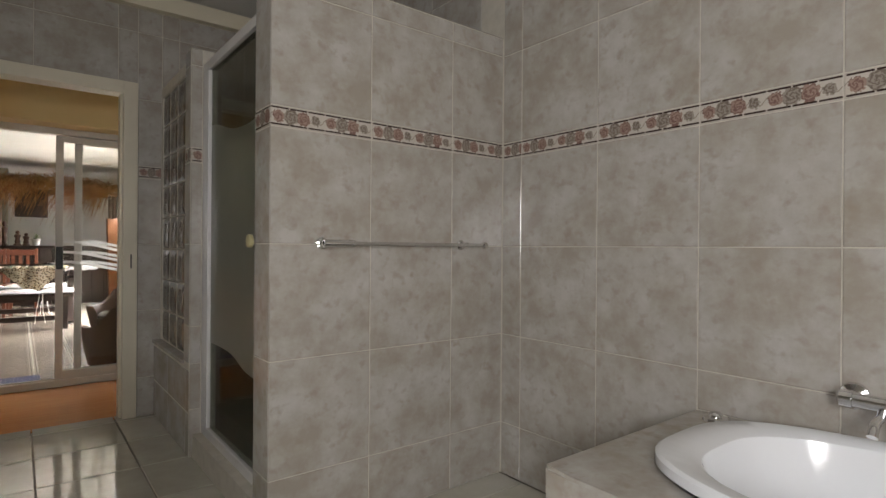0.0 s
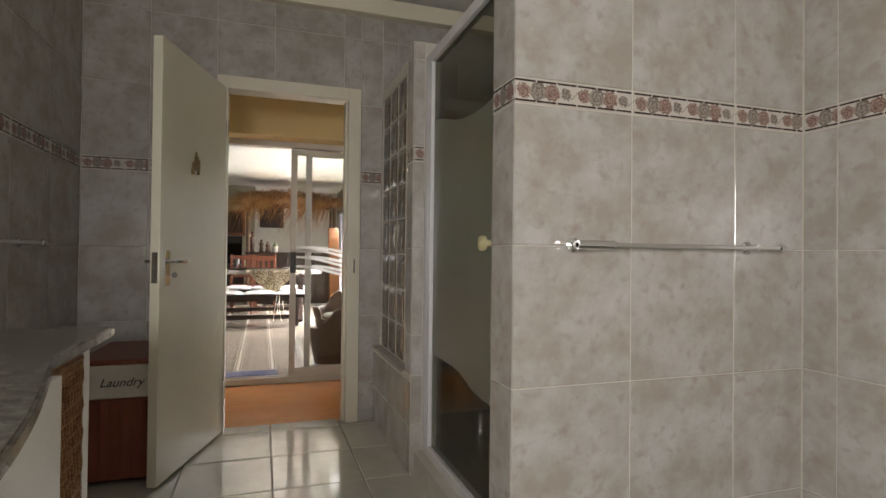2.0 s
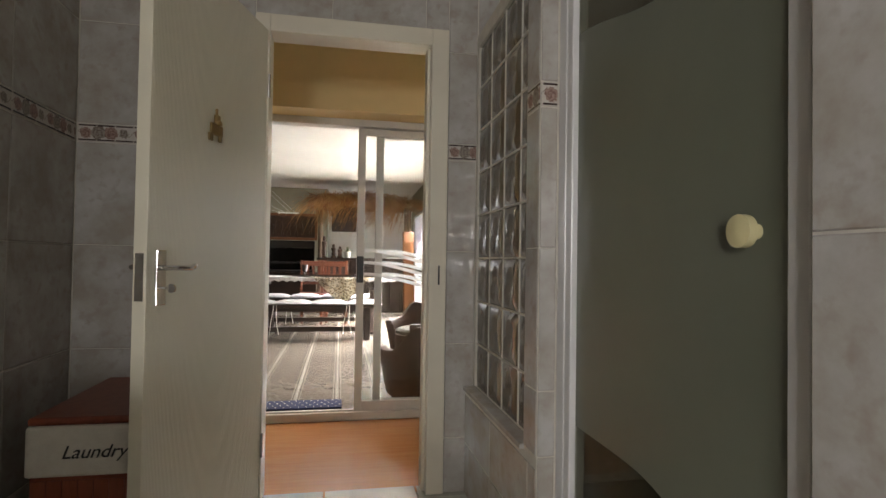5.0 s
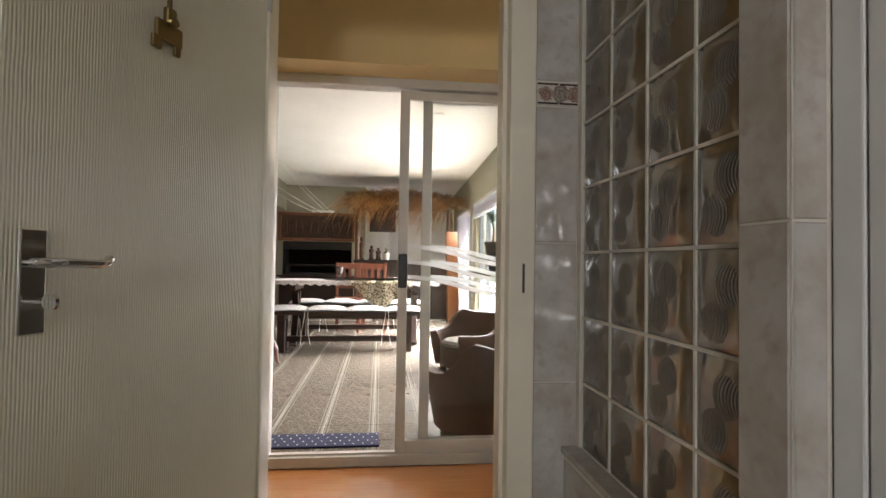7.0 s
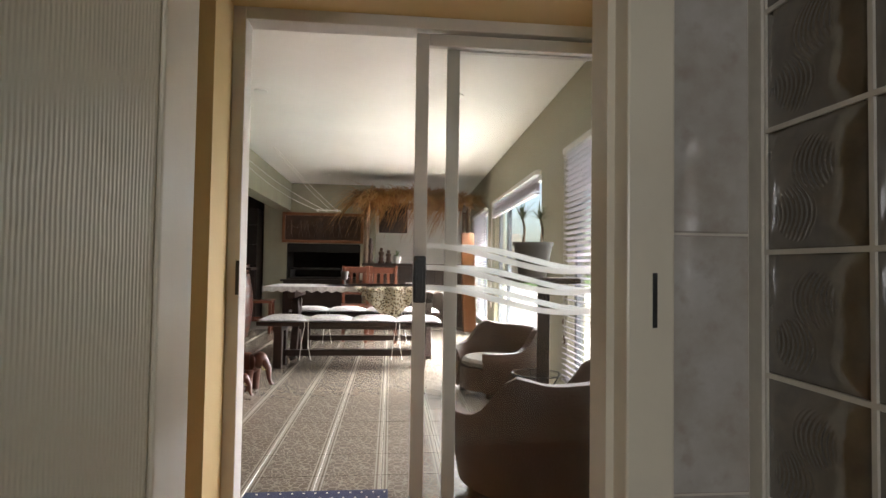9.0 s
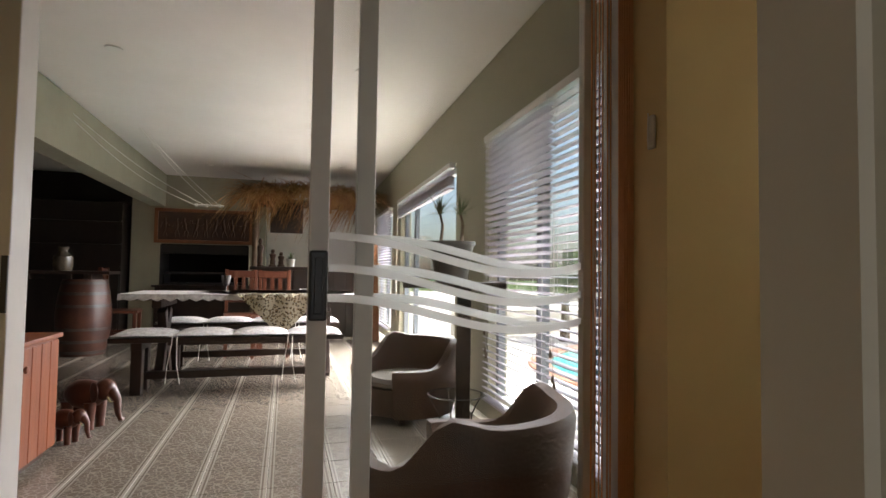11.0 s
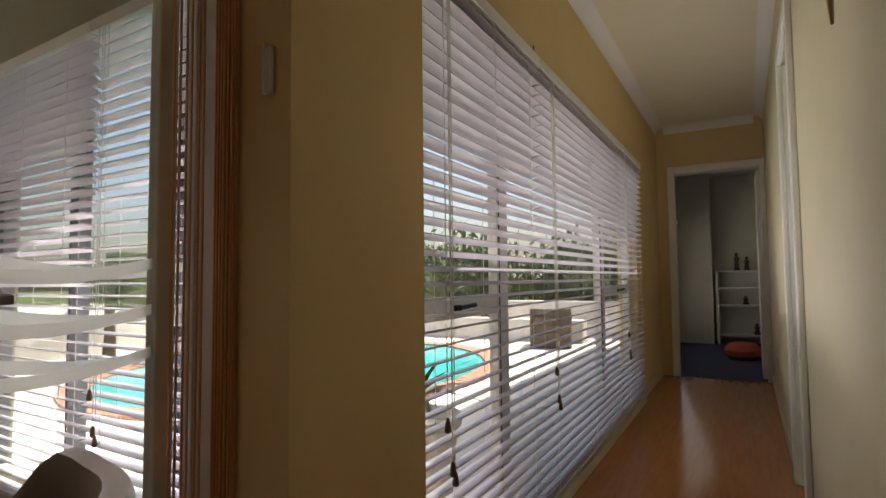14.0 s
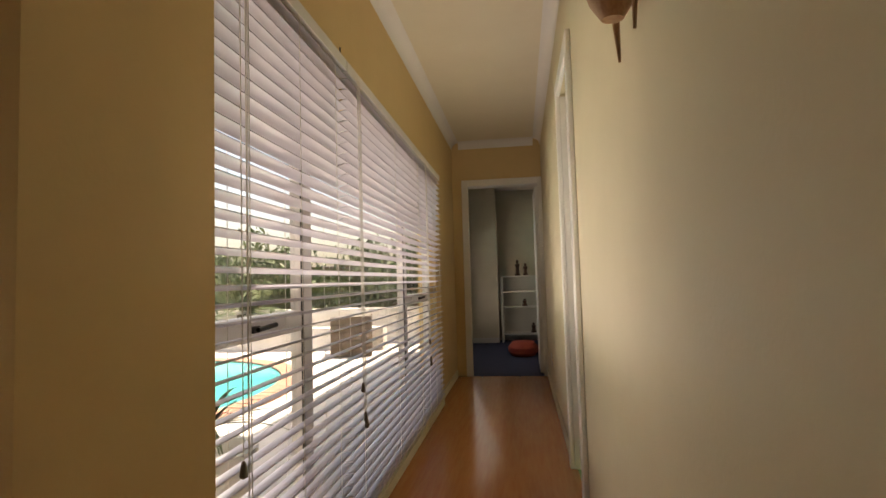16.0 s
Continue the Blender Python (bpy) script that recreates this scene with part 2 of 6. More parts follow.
def tube(bm, pts, r, seg=10, closed_ends=True, radii=None):
    rings = []
    n = len(pts)
    up0 = None
    for i, p in enumerate(pts):
        p = Vector(p)
        d = (Vector(pts[min(i + 1, n - 1)]) - Vector(pts[max(i - 1, 0)])).normalized()
        a = Vector((0, 0, 1)) if abs(d.z) < 0.9 else Vector((1, 0, 0))
        u = d.cross(a).normalized() if up0 is None else (up0 - d * up0.dot(d)).normalized()
        up0 = u
        w = d.cross(u)
        rr = radii[i] if radii else r
        rings.append([bm.verts.new(p + (u * math.cos(2 * math.pi * k / seg) + w * math.sin(2 * math.pi * k / seg)) * rr) for k in range(seg)])
    for a, b in zip(rings, rings[1:]):
        for k in range(seg):
            bm.faces.new((a[k], a[(k + 1) % seg], b[(k + 1) % seg], b[k]))
    if closed_ends:
        bm.faces.new(rings[0][::-1])
        bm.faces.new(rings[-1])
    return bm


def lathe(bm, prof, at=(0, 0, 0), seg=24, sx=1.0, sy=1.0, m=None):
    rings = []
    for r, z in prof:
        ring = []
        for k in range(seg):
            v = Vector((math.cos(2 * math.pi * k / seg) * max(r, 1e-4) * sx, math.sin(2 * math.pi * k / seg) * max(r, 1e-4) * sy, z))
            ring.append(bm.verts.new((m @ v if m else v) + Vector(at)))
        rings.append(ring)
    for a, b in zip(rings, rings[1:]):
        for k in range(seg):
            bm.faces.new((a[k], a[(k + 1) % seg], b[(k + 1) % seg], b[k]))
    bm.faces.new(rings[0][::-1])
    bm.faces.new(rings[-1])
    return bm


def ob_from(name, bm, material, smooth=False):
    bmesh.ops.recalc_face_normals(bm, faces=bm.faces[:])
    me = bpy.data.meshes.new(name)
    bm.to_mesh(me)
    bm.free()
    me.materials.append(material)
    if smooth:
        me.polygons.foreach_set("use_smooth", [True] * len(me.polygons))
        me.set_sharp_from_angle(angle=radians(40))
    return new(name, me)


def part(name, bm, material, parent, label="", smooth=False):
    ob = ob_from(name, bm, material, smooth)
    ob.parent = parent
    return tagged(ob, label)


def thing(name, label, category, at=(0, 0, 0), rz=0, group=""):
    """An Empty at the thing's base; its parts are built in its own coordinates."""
    e = new(name)
    e.matrix_world = pose(*at, 0, 0, rz)
    return tagged(e, label, category, group)


def solo(name, bm, material, label, category, group="", smooth=False, at=None, rz=0):
    ob = ob_from(name, bm, material, smooth)
    if at:
        ob.matrix_world = pose(*at, 0, 0, rz)
    return tagged(ob, label, category, group)


def struct(name, bm, material, label="", smooth=False):
    return tagged(ob_from(name, bm, material, smooth), label, "", "", "structure")


TILE_MESH = {}


def tile_piece(w, h, d, material, chamfer=0.0025):
    key = (round(w, 3), round(h, 3), round(d, 4), material.name)
    if key not in TILE_MESH:
        bm = bmesh.new()
        c = chamfer
        lo = [bm.verts.new(p) for p in ((0, 0, 0), (w, 0, 0), (w, h, 0), (0, h, 0))]
        mi = [bm.verts.new(p) for p in ((0, 0, d - c), (w, 0, d - c), (w, h, d - c), (0, h, d - c))]
        hi = [bm.verts.new(p) for p in ((c, c, d), (w - c, c, d), (w - c, h - c, d), (c, h - c, d))]
        for a, b in ((lo, mi), (mi, hi)):
            for k in range(4):
                bm.faces.new((a[k], a[(k + 1) % 4], b[(k + 1) % 4], b[k]))
        bm.faces.new(hi)
        bm.faces.new(lo[::-1])
        me = bpy.data.meshes.new("tile")
        bm.to_mesh(me)
        bm.free()
        me.materials.append(material)
        TILE_MESH[key] = me
    return TILE_MESH[key]


def tiling(parent, m, us, vs, material, strip=None, skip=None, depth=0.0026, gap=0.004, name="tile", mats=None):
    """Tiles in the plane of m (x along, y up, z out), between the joint lines us and vs; skip(u0, u1, v0, v1) leaves tiles out."""
    for v0, v1 in zip(vs, vs[1:]):
        for u0, u1 in zip(us, us[1:]):
            if skip and skip((u0 + u1) / 2, (v0 + v1) / 2):
                continue
            if u1 - u0 < 0.012 or v1 - v0 < 0.012:
                continue
            mm = material
            if strip and abs((v0 + v1) / 2 - strip[0]) < 0.04:
                mm = strip[1]
            ob = new(name if mm is material else "border_tile", tile_piece(u1 - u0 - gap, v1 - v0 - gap, depth, mm))
            ob.parent = parent
            ob.matrix_local = m @ Matrix.Translation((u0 + gap / 2, v0 + gap / 2, 0.0005))


def frame_of(origin, along, up):
    a, u = Vector(along).normalized(), Vector(up).normalized()
    n = a.cross(u)
    r = Matrix((a, u, n)).transposed().to_4x4()
    return Matrix.Translation(origin) @ r


# ---- structure ----
ZJ = [0.0, 0.24, 0.656, 1.068, 1.478, 1.553, 1.965, 2.377, 2.637]
H_B, H_C, H_S = 2.64, 2.52, 2.515

# bathroom
floor_bath = struct("floor_bathroom", box(-1.1, 1.95, -1.75, 3.83, -0.15, -0.008), M_FGROUT, "pale polished ceramic tiled bathroom floor with dark grout")
bm = bmesh.new()
bx(bm, -1.1, -0.25, 3.79, 3.885, 0, H_B)
bx(bm, 0.545, 0.69, 3.79, 3.885, 0, H_B)
bx(bm, 0.69, 1.95, 3.79, 3.80, 0, H_B)
bx(bm, -0.25, 0.545, 3.79, 3.885, 2.02, H_B)
wall_n = struct("wall_bathroom_north", bm, M_GROUT, "bathroom door wall with mottled grey ceramic tiles")
bm = bmesh.new()
bx(bm, -1.05, -0.93, -1.75, -1.45, 0, H_B)
bx(bm, -1.05, -0.93, -0.25, 3.79, 0, H_B)
bx(bm, -1.05, -0.93, -1.45, -0.25, 0, 1.0)
bx(bm, -1.05, -0.93, -1.45, -0.25, 2.0, H_B)
wall_w = struct("wall_bathroom_west", bm, M_GROUT, "bathroom wall with mottled grey ceramic tiles")
wall_e = struct("wall_bathroom_east", box(1.805, 1.95, -1.75, 3.79, 0, H_B), M_GROUT, "bathroom wall with mottled grey ceramic tiles")
wall_s = struct("wall_bathroom_south", box(-1.05, 1.95, -1.75, -1.6, 0, H_B), M_GROUT, "tiled bathroom wall")
struct("ceiling_bathroom", box(-1.05, 1.95, -1.75, 3.84, H_B, H_B + 0.1), M_CEIL, "plain painted bathroom ceiling")
wall_sh = struct("wall_shower_south", box(0.687, 1.805, 1.837, 1.99, 0, 2.05), M_GROUT, "part-height shower wall with mottled grey tiles")
bm = bmesh.new()
bx(bm, 0.675, 0.80, 2.8975, 3.79, 0, 0.465)
bx(bm, 0.675, 0.80, 2.8975, 3.005, 0.465, 2.05)
bx(bm, 0.71, 0.80, 3.0, 3.76, 1.99, 2.05)
bx(bm, 0.71, 0.80, 3.76, 3.79, 0.465, 2.05)
wall_gb = struct("wall_shower_west", bm, M_GROUT, "low tiled shower wall round a panel of glass blocks")

# corridor
struct("floor_corridor", box(-1.6, 6.28, 3.83, 4.93, -0.1, -0.002), M_LAM, "glossy orange-brown laminate corridor floor")
for w in ((-1.6, -0.25, 3.885, 3.90, 0, H_C), (0.545, 0.70, 3.885, 3.895, 0, H_C), (1.952, 2.88, 3.72, 3.845, 0, H_C), (0.70, 1.952, 3.80, 3.845, 0, H_C), (0.70, 0.72, 3.845, 3.888, 0, H_C), (3.50, 6.28, 3.72, 3.845, 0, H_C), (2.88, 3.50, 3.72, 3.845, 2.04, H_C), (-0.25, 0.545, 3.885, 3.90, 2.02, H_C)):
    struct("wall_corridor_south", box(*w), M_CREAM, "cream painted corridor wall")
for w in ((-1.6, -0.44, 4.74, 5.06, 0, H_C), (1.09, 1.55, 4.74, 4.928, 0, H_C), (1.122, 1.55, 4.928, 5.02, 0, H_C), (-0.44, 1.09, 4.74, 5.06, 1.93, H_C), (1.55, 4.95, 4.80, 4.95, 1.76, H_C), (1.55, 4.95, 4.80, 4.95, -0.05, 0.10), (4.95, 6.28, 4.80, 4.95, 0, H_C)):
    struct("wall_corridor_north", box(*w), M_YELLOW, "yellow painted corridor wall with openings")
bm = bmesh.new()
bx(bm, 6.282, 6.4, 4.70, 4.95, 0, H_C)
bx(bm, 6.28, 6.4, 3.84, 4.70, 2.05, H_C)
struct("wall_corridor_east", bm, M_YELLOW, "yellow painted wall over a doorway")
struct("wall_corridor_west", box(-1.72, -1.6, 3.79, 5.06, 0, H_C), M_YELLOW, "yellow painted wall")
struct("ceiling_corridor", box(-1.7, 6.4, 3.72, 4.95, H_C, H_C + 0.1), M_CEILWARM, "white corridor ceiling")

# sunroom
SK = Matrix.Translation((1.47, 5.0, 0)) @ Matrix.Rotation(radians(-1.72), 4, "Z")
floor_sun = struct("floor_sunroom", box(-4.4, 1.62, 4.93, 14.2, -0.15, -0.006), M_GROUT, "patterned beige ceramic tiled floor")
bm = bmesh.new()
for s0, s1 in ((0.02, 0.12), (2.14, 3.0), (5.7, 6.4), (8.0, 9.2)):
    bx(bm, 0, 0.14, s0, s1, 0, H_S)
for s0, s1 in ((0.12, 2.14), (3.0, 5.7), (6.4, 8.0)):
    bx(bm, 0, 0.14, s0, s1, 1.95, H_S)
    bx(bm, 0, 0.14, s0, s1, 0, 0.1)
bmesh.ops.transform(bm, matrix=SK, verts=bm.verts[:])
struct("wall_sunroom_east", bm, M_SAGE, "sage plastered wall with tall window openings")
struct("wall_sunroom_north", box(-4.4, 1.95, 14.0, 14.15, 0, H_S), M_WHITE, "pale plastered end wall")
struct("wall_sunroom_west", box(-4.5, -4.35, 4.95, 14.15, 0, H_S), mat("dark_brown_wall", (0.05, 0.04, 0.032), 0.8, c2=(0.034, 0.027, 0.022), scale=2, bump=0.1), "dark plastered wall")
struct("wall_sunroom_south", box(-4.4, -1.6, 4.95, 5.06, 0, H_S), M_SAGE, "plastered wall")
struct("ceiling_sunroom", box(-4.5, 2.0, 4.95, 14.15, H_S + 0.006, H_S + 0.12), M_CEIL, "smooth white sunroom ceiling")
struct("beam_sunroom", box(-1.95, -1.72, 5.06, 13.2, 2.0, H_S), M_SAGE, "plastered ceiling beam")
bm = bmesh.new()
bx(bm, -2.2, -1.78, 13.2, 14.0, 0, H_S)
bx(bm, -0.43, -0.17, 13.2, 14.0, 0, H_S)
bx(bm, -1.78, -0.43, 13.2, 14.0, 1.40, H_S)
bx(bm, -1.78, -0.43, 13.2, 14.0, 0, 0.72)
struct("chimney_breast", bm, M_SAGE, "plastered chimney breast with a wide braai opening")
bm = bmesh.new()
bx(bm, -1.776, -0.434, 13.85, 13.95, 0.724, 1.396)
bx(bm, -1.776, -1.764, 13.205, 13.85, 0.724, 1.384)
bx(bm, -0.446, -0.434, 13.205, 13.85, 0.724, 1.384)
bx(bm, -1.764, -0.446, 13.205, 13.85, 1.384, 1.396)
struct("hearth_lining", bm, M_SOOT, "soot-blackened back of a braai")

# far room
struct("floor_far_room", box(6.28, 9.8, 2.2, 5.1, -0.1, 0.0), M_CARPET, "dark blue carpet")
bm = bmesh.new()
bx(bm, 9.3, 9.45, 4.47, 4.95, 0, H_C)
bx(bm, 9.68, 9.8, 2.3, 4.95, 0, H_C)
bx(bm, 6.4, 8.9, 4.95, 5.1, 1.79, H_C)
bx(bm, 6.28, 6.76, 4.95, 5.1, 0.25, 1.79)
bx(bm, 6.28, 8.9, 4.95, 5.1, 0, 0.34)
struct("wall_far_room", bm, M_CREAMWHITE, "pale painted far wall")
struct("wall_far_room_side", box(8.9, 9.8, 4.95, 5.1, 0, H_C), M_CREAMWHITE, "pale painted wall")
struct("wall_far_room_south", box(6.28, 9.8, 2.2, 2.3, 0, H_C), M_CREAMWHITE, "pale painted wall")
struct("wall_far_room_west", box(6.28, 6.4, 2.3, 3.84, 0, H_C), M_CREAMWHITE, "pale painted wall")
struct("ceiling_far_room", box(6.4, 9.8, 2.2, 5.1, H_C, H_C + 0.1), M_CEIL, "white ceiling")

# outdoors
struct("ground", box(-60, 90, -60, 90, -0.5, -0.2), M_GRASS, "lawn and garden ground")
struct("patio", box(1.62, 16, 4.95, 34, -0.2, -0.1), M_PAVE, "pale paved pool terrace in the sun")

bm = bmesh.new()
bx(bm, 1.66, 9.8, 4.952, 5.66, 2.12, 2.15)
struct("veranda_roof", bm, M_ALU, "pale sheeted veranda roof over the corridor windows")
struct("veranda_beam", box(1.66, 9.8, 5.662, 5.73, 2.03, 2.17, 0.004), M_SHADEALU, "grey beam along the veranda roof edge")

# ---- special materials ----


def chain(m):
    return m.node_tree.nodes, m.node_tree.links, m.node_tree.nodes["Principled BSDF"]


def math_node(N, L, op, a, b=None, c=None):
    n = N.new("ShaderNodeMath")
    n.operation = op
    for k, v in enumerate((a, b, c)):
        if v is None:
            continue
        if isinstance(v, (int, float)):
            n.inputs[k].default_value = v
        else:
            L.new(v, n.inputs[k])
    return n.outputs[0]


def mix_color(N, L, fac, a, b):
    n = N.new("ShaderNodeMix")
    n.data_type = "RGBA"
    for key, v in ((0, fac), (6, a), (7, b)):
        if isinstance(v, tuple):
            n.inputs[key].default_value = (*v, 1)
        elif isinstance(v, (int, float)):
            n.inputs[key].default_value = v
        else:
            L.new(v, n.inputs[key])
    return n.outputs[2]


def border_material():
    m = mat("scroll_border_tile", (0.5, 0.47, 0.42), 0.2)
    N, L, b = chain(m)
    tc = N.new("ShaderNodeTexCoord")
    xyz = N.new("ShaderNodeSeparateXYZ")
    L.new(tc.outputs["Object"], xyz.inputs[0])
    x, y = xyz.outputs[0], xyz.outputs[1]
    v = math_node(N, L, "SUBTRACT", y, 0.036)
    av = math_node(N, L, "ABSOLUTE", v)
    line = math_node(N, L, "MULTIPLY", math_node(N, L, "GREATER_THAN", av, 0.0262), math_node(N, L, "LESS_THAN", av, 0.0318))
    dash = math_node(N, L, "GREATER_THAN", math_node(N, L, "FRACT", math_node(N, L, "DIVIDE", x, 0.068)), 0.07)
    line = math_node(N, L, "MULTIPLY", line, dash)
    # one motif every 0.2 m: a comma leaf, then three rosettes shrinking to a curl
    u = math_node(N, L, "FRACT", math_node(N, L, "DIVIDE", x, 0.2))
    cell = math_node(N, L, "FRACT", math_node(N, L, "MULTIPLY", u, 4.0))
    fx = math_node(N, L, "MULTIPLY", math_node(N, L, "SUBTRACT", cell, 0.5), 0.05)
    nzb = N.new("ShaderNodeTexNoise")
    nzb.inputs["Scale"].default_value = 105
    L.new(tc.outputs["Object"], nzb.inputs["Vector"])
    wob = math_node(N, L, "MULTIPLY", math_node(N, L, "SUBTRACT", nzb.outputs["Fac"], 0.5), 0.024)
    r = math_node(N, L, "SQRT", math_node(N, L, "ADD", math_node(N, L, "MULTIPLY", fx, fx), math_node(N, L, "MULTIPLY", v, v)))
    r = math_node(N, L, "ADD", r, wob)
    ang = math_node(N, L, "ARCTAN2", v, fx)
    sp = math_node(N, L, "SINE", math_node(N, L, "ADD", math_node(N, L, "MULTIPLY", r, 520.0), math_node(N, L, "MULTIPLY", ang, 2.0)))
    env = math_node(N, L, "SUBTRACT", 0.0285, math_node(N, L, "MULTIPLY", math_node(N, L, "POWER", math_node(N, L, "ABSOLUTE", math_node(N, L, "SUBTRACT", u, 0.45)), 2.0), 0.07))
    inside = math_node(N, L, "MULTIPLY", math_node(N, L, "LESS_THAN", r, env), math_node(N, L, "GREATER_THAN", u, 0.04))
    vine = math_node(N, L, "LESS_THAN", math_node(N, L, "ABSOLUTE", math_node(N, L, "SUBTRACT", v, math_node(N, L, "MULTIPLY", math_node(N, L, "SINE", math_node(N, L, "MULTIPLY", x, 125.66)), 0.011))), 0.0022)
    nz = N.new("ShaderNodeTexNoise")
    nz.inputs["Scale"].default_value = 45
    L.new(tc.outputs["Object"], nz.inputs["Vector"])
    rosy = math_node(N, L, "GREATER_THAN", math_node(N, L, "SINE", math_node(N, L, "MULTIPLY", u, 12.566)), 0.0)
    body = mix_color(N, L, rosy, (0.31, 0.265, 0.225), (0.33, 0.225, 0.185))
    dark = mix_color(N, L, rosy, (0.18, 0.145, 0.12), (0.20, 0.12, 0.10))
    ink = mix_color(N, L, math_node(N, L, "GREATER_THAN", sp, 0.1), body, dark)
    base = mix_color(N, L, nz.outputs["Fac"], (0.60, 0.55, 0.49), (0.48, 0.43, 0.37))
    col = mix_color(N, L, math_node(N, L, "MULTIPLY", vine, 0.7), base, (0.20, 0.15, 0.12))
    col = mix_color(N, L, inside, col, ink)
    col = mix_color(N, L, line, col, (0.035, 0.02, 0.015))
    L.new(col, b.inputs["Base Color"])
    return m


def sunfloor_material():
    m = mat("patterned_floor_tile", (0.3, 0.27, 0.22), 0.27)
    N, L, b = chain(m)
    tc = N.new("ShaderNodeTexCoord")
    xyz = N.new("ShaderNodeSeparateXYZ")
    L.new(tc.outputs["Object"], xyz.inputs[0])
    x, y = xyz.outputs[0], xyz.outputs[1]
    d = math_node(N, L, "ABSOLUTE", math_node(N, L, "SUBTRACT", x, 0.147))
    s1 = math_node(N, L, "LESS_THAN", math_node(N, L, "ABSOLUTE", math_node(N, L, "SUBTRACT", d, 0.122)), 0.004)
    edge = math_node(N, L, "GREATER_THAN", d, 0.134)
    vo = N.new("ShaderNodeTexVoronoi")
    vo.feature = "DISTANCE_TO_EDGE"
    vo.inputs["Scale"].default_value = 34
    L.new(tc.outputs["Object"], vo.inputs["Vector"])
    ln = math_node(N, L, "MULTIPLY", math_node(N, L, "LESS_THAN", vo.outputs["Distance"], 0.07), math_node(N, L, "LESS_THAN", d, 0.116))
    nz = N.new("ShaderNodeTexNoise")
    nz.inputs["Scale"].default_value = 9
    nz.inputs["Detail"].default_value = 5
    L.new(tc.outputs["Object"], nz.inputs["Vector"])
    base = mix_color(N, L, nz.outputs["Fac"], (0.165, 0.135, 0.105), (0.105, 0.086, 0.066))
    col = mix_color(N, L, math_node(N, L, "MULTIPLY", ln, 0.5), base, (0.34, 0.30, 0.24))
    col = mix_color(N, L, math_node(N, L, "MAXIMUM", s1, edge), col, (0.29, 0.26, 0.215))
    L.new(col, b.inputs["Base Color"])
    return m


def leopard_material():
    m = mat("leopard_print_cloth", (0.5, 0.4, 0.25), 0.9)
    N, L, b = chain(m)
    tc = N.new("ShaderNodeTexCoord")
    vo = N.new("ShaderNodeTexVoronoi")
    vo.inputs["Scale"].default_value = 48
    L.new(tc.outputs["Object"], vo.inputs["Vector"])
    ring = math_node(N, L, "GREATER_THAN", vo.outputs["Distance"], 0.42)
    core = math_node(N, L, "LESS_THAN", vo.outputs["Distance"], 0.26)
    c1 = mix_color(N, L, core, (0.02, 0.014, 0.01), (0.30, 0.20, 0.09))
    c2 = mix_color(N, L, ring, c1, (0.50, 0.44, 0.32))
    L.new(c2, b.inputs["Base Color"])
    return m


def ribbed(m, scale, axis="X", strength=0.5, dist=0.004):
    N, L, b = chain(m)
    tc = N.new("ShaderNodeTexCoord")
    w = N.new("ShaderNodeTexWave")
    if axis == "RINGS":
        w.wave_type = "RINGS"
        w.rings_direction = "X"
    else:
        w.bands_direction = axis
    w.inputs["Scale"].default_value = scale
    w.inputs["Distortion"].default_value = 1.5
    w.inputs["Detail"].default_value = 1.0
    w.inputs["Detail Scale"].default_value = 0.3
    L.new(tc.outputs["Object"], w.inputs["Vector"])
    bp = N.new("ShaderNodeBump")
    bp.inputs["Strength"].default_value = strength
    bp.inputs["Distance"].default_value = dist
    L.new(w.outputs["Fac"], bp.inputs["Height"])
    L.new(bp.outputs[0], b.inputs["Normal"])
    return m


M_BORDER = border_material()
M_STILE = sunfloor_material()
M_LEOPARD = leopard_material()
ribbed(M_WOODWHITE, 48, "Y", 0.35)
ribbed(M_WICKER, 26, "Z", 0.9, 0.006)

def block_relief(m):
    """Short curved ribs pressed in the middle of each glass block."""
    N, L, b = chain(m)
    tc = N.new("ShaderNodeTexCoord")
    xyz = N.new("ShaderNodeSeparateXYZ")
    L.new(tc.outputs["Object"], xyz.inputs[0])
    y, z = math_node(N, L, "SUBTRACT", xyz.outputs[1], 0.105), math_node(N, L, "SUBTRACT", xyz.outputs[2], 0.085)
    ribs = []
    for cy, cz, side in ((-0.02, 0.032, 1.0), (0.012, -0.034, -1.0)):
        yy, zz = math_node(N, L, "SUBTRACT", y, cy), math_node(N, L, "SUBTRACT", z, cz)
        bend = math_node(N, L, "MULTIPLY", math_node(N, L, "MULTIPLY", zz, zz), 14.0 * side)
        wave = math_node(N, L, "SINE", math_node(N, L, "MULTIPLY", math_node(N, L, "ADD", yy, bend), 680.0))
        dist = math_node(N, L, "SQRT", math_node(N, L, "ADD", math_node(N, L, "MULTIPLY", yy, yy), math_node(N, L, "MULTIPLY", zz, zz)))
        fade = math_node(N, L, "MAXIMUM", math_node(N, L, "SUBTRACT", 1.0, math_node(N, L, "DIVIDE", dist, 0.042)), 0.0)
        ribs.append(math_node(N, L, "MULTIPLY", wave, math_node(N, L, "MULTIPLY", fade, 1.5)))
    nz = N.new("ShaderNodeTexNoise")
    nz.inputs["Scale"].default_value = 14
    L.new(tc.outputs["Object"], nz.inputs["Vector"])
    h = math_node(N, L, "ADD", math_node(N, L, "ADD", ribs[0], ribs[1]), math_node(N, L, "MULTIPLY", nz.outputs["Fac"], 1.6))
    bp = N.new("ShaderNodeBump")
    bp.inputs["Strength"].default_value = 0.7
    bp.inputs["Distance"].default_value = 0.004
    L.new(h, bp.inputs["Height"])
    L.new(bp.outputs[0], b.inputs["Normal"])


block_relief(M_GBLOCK)

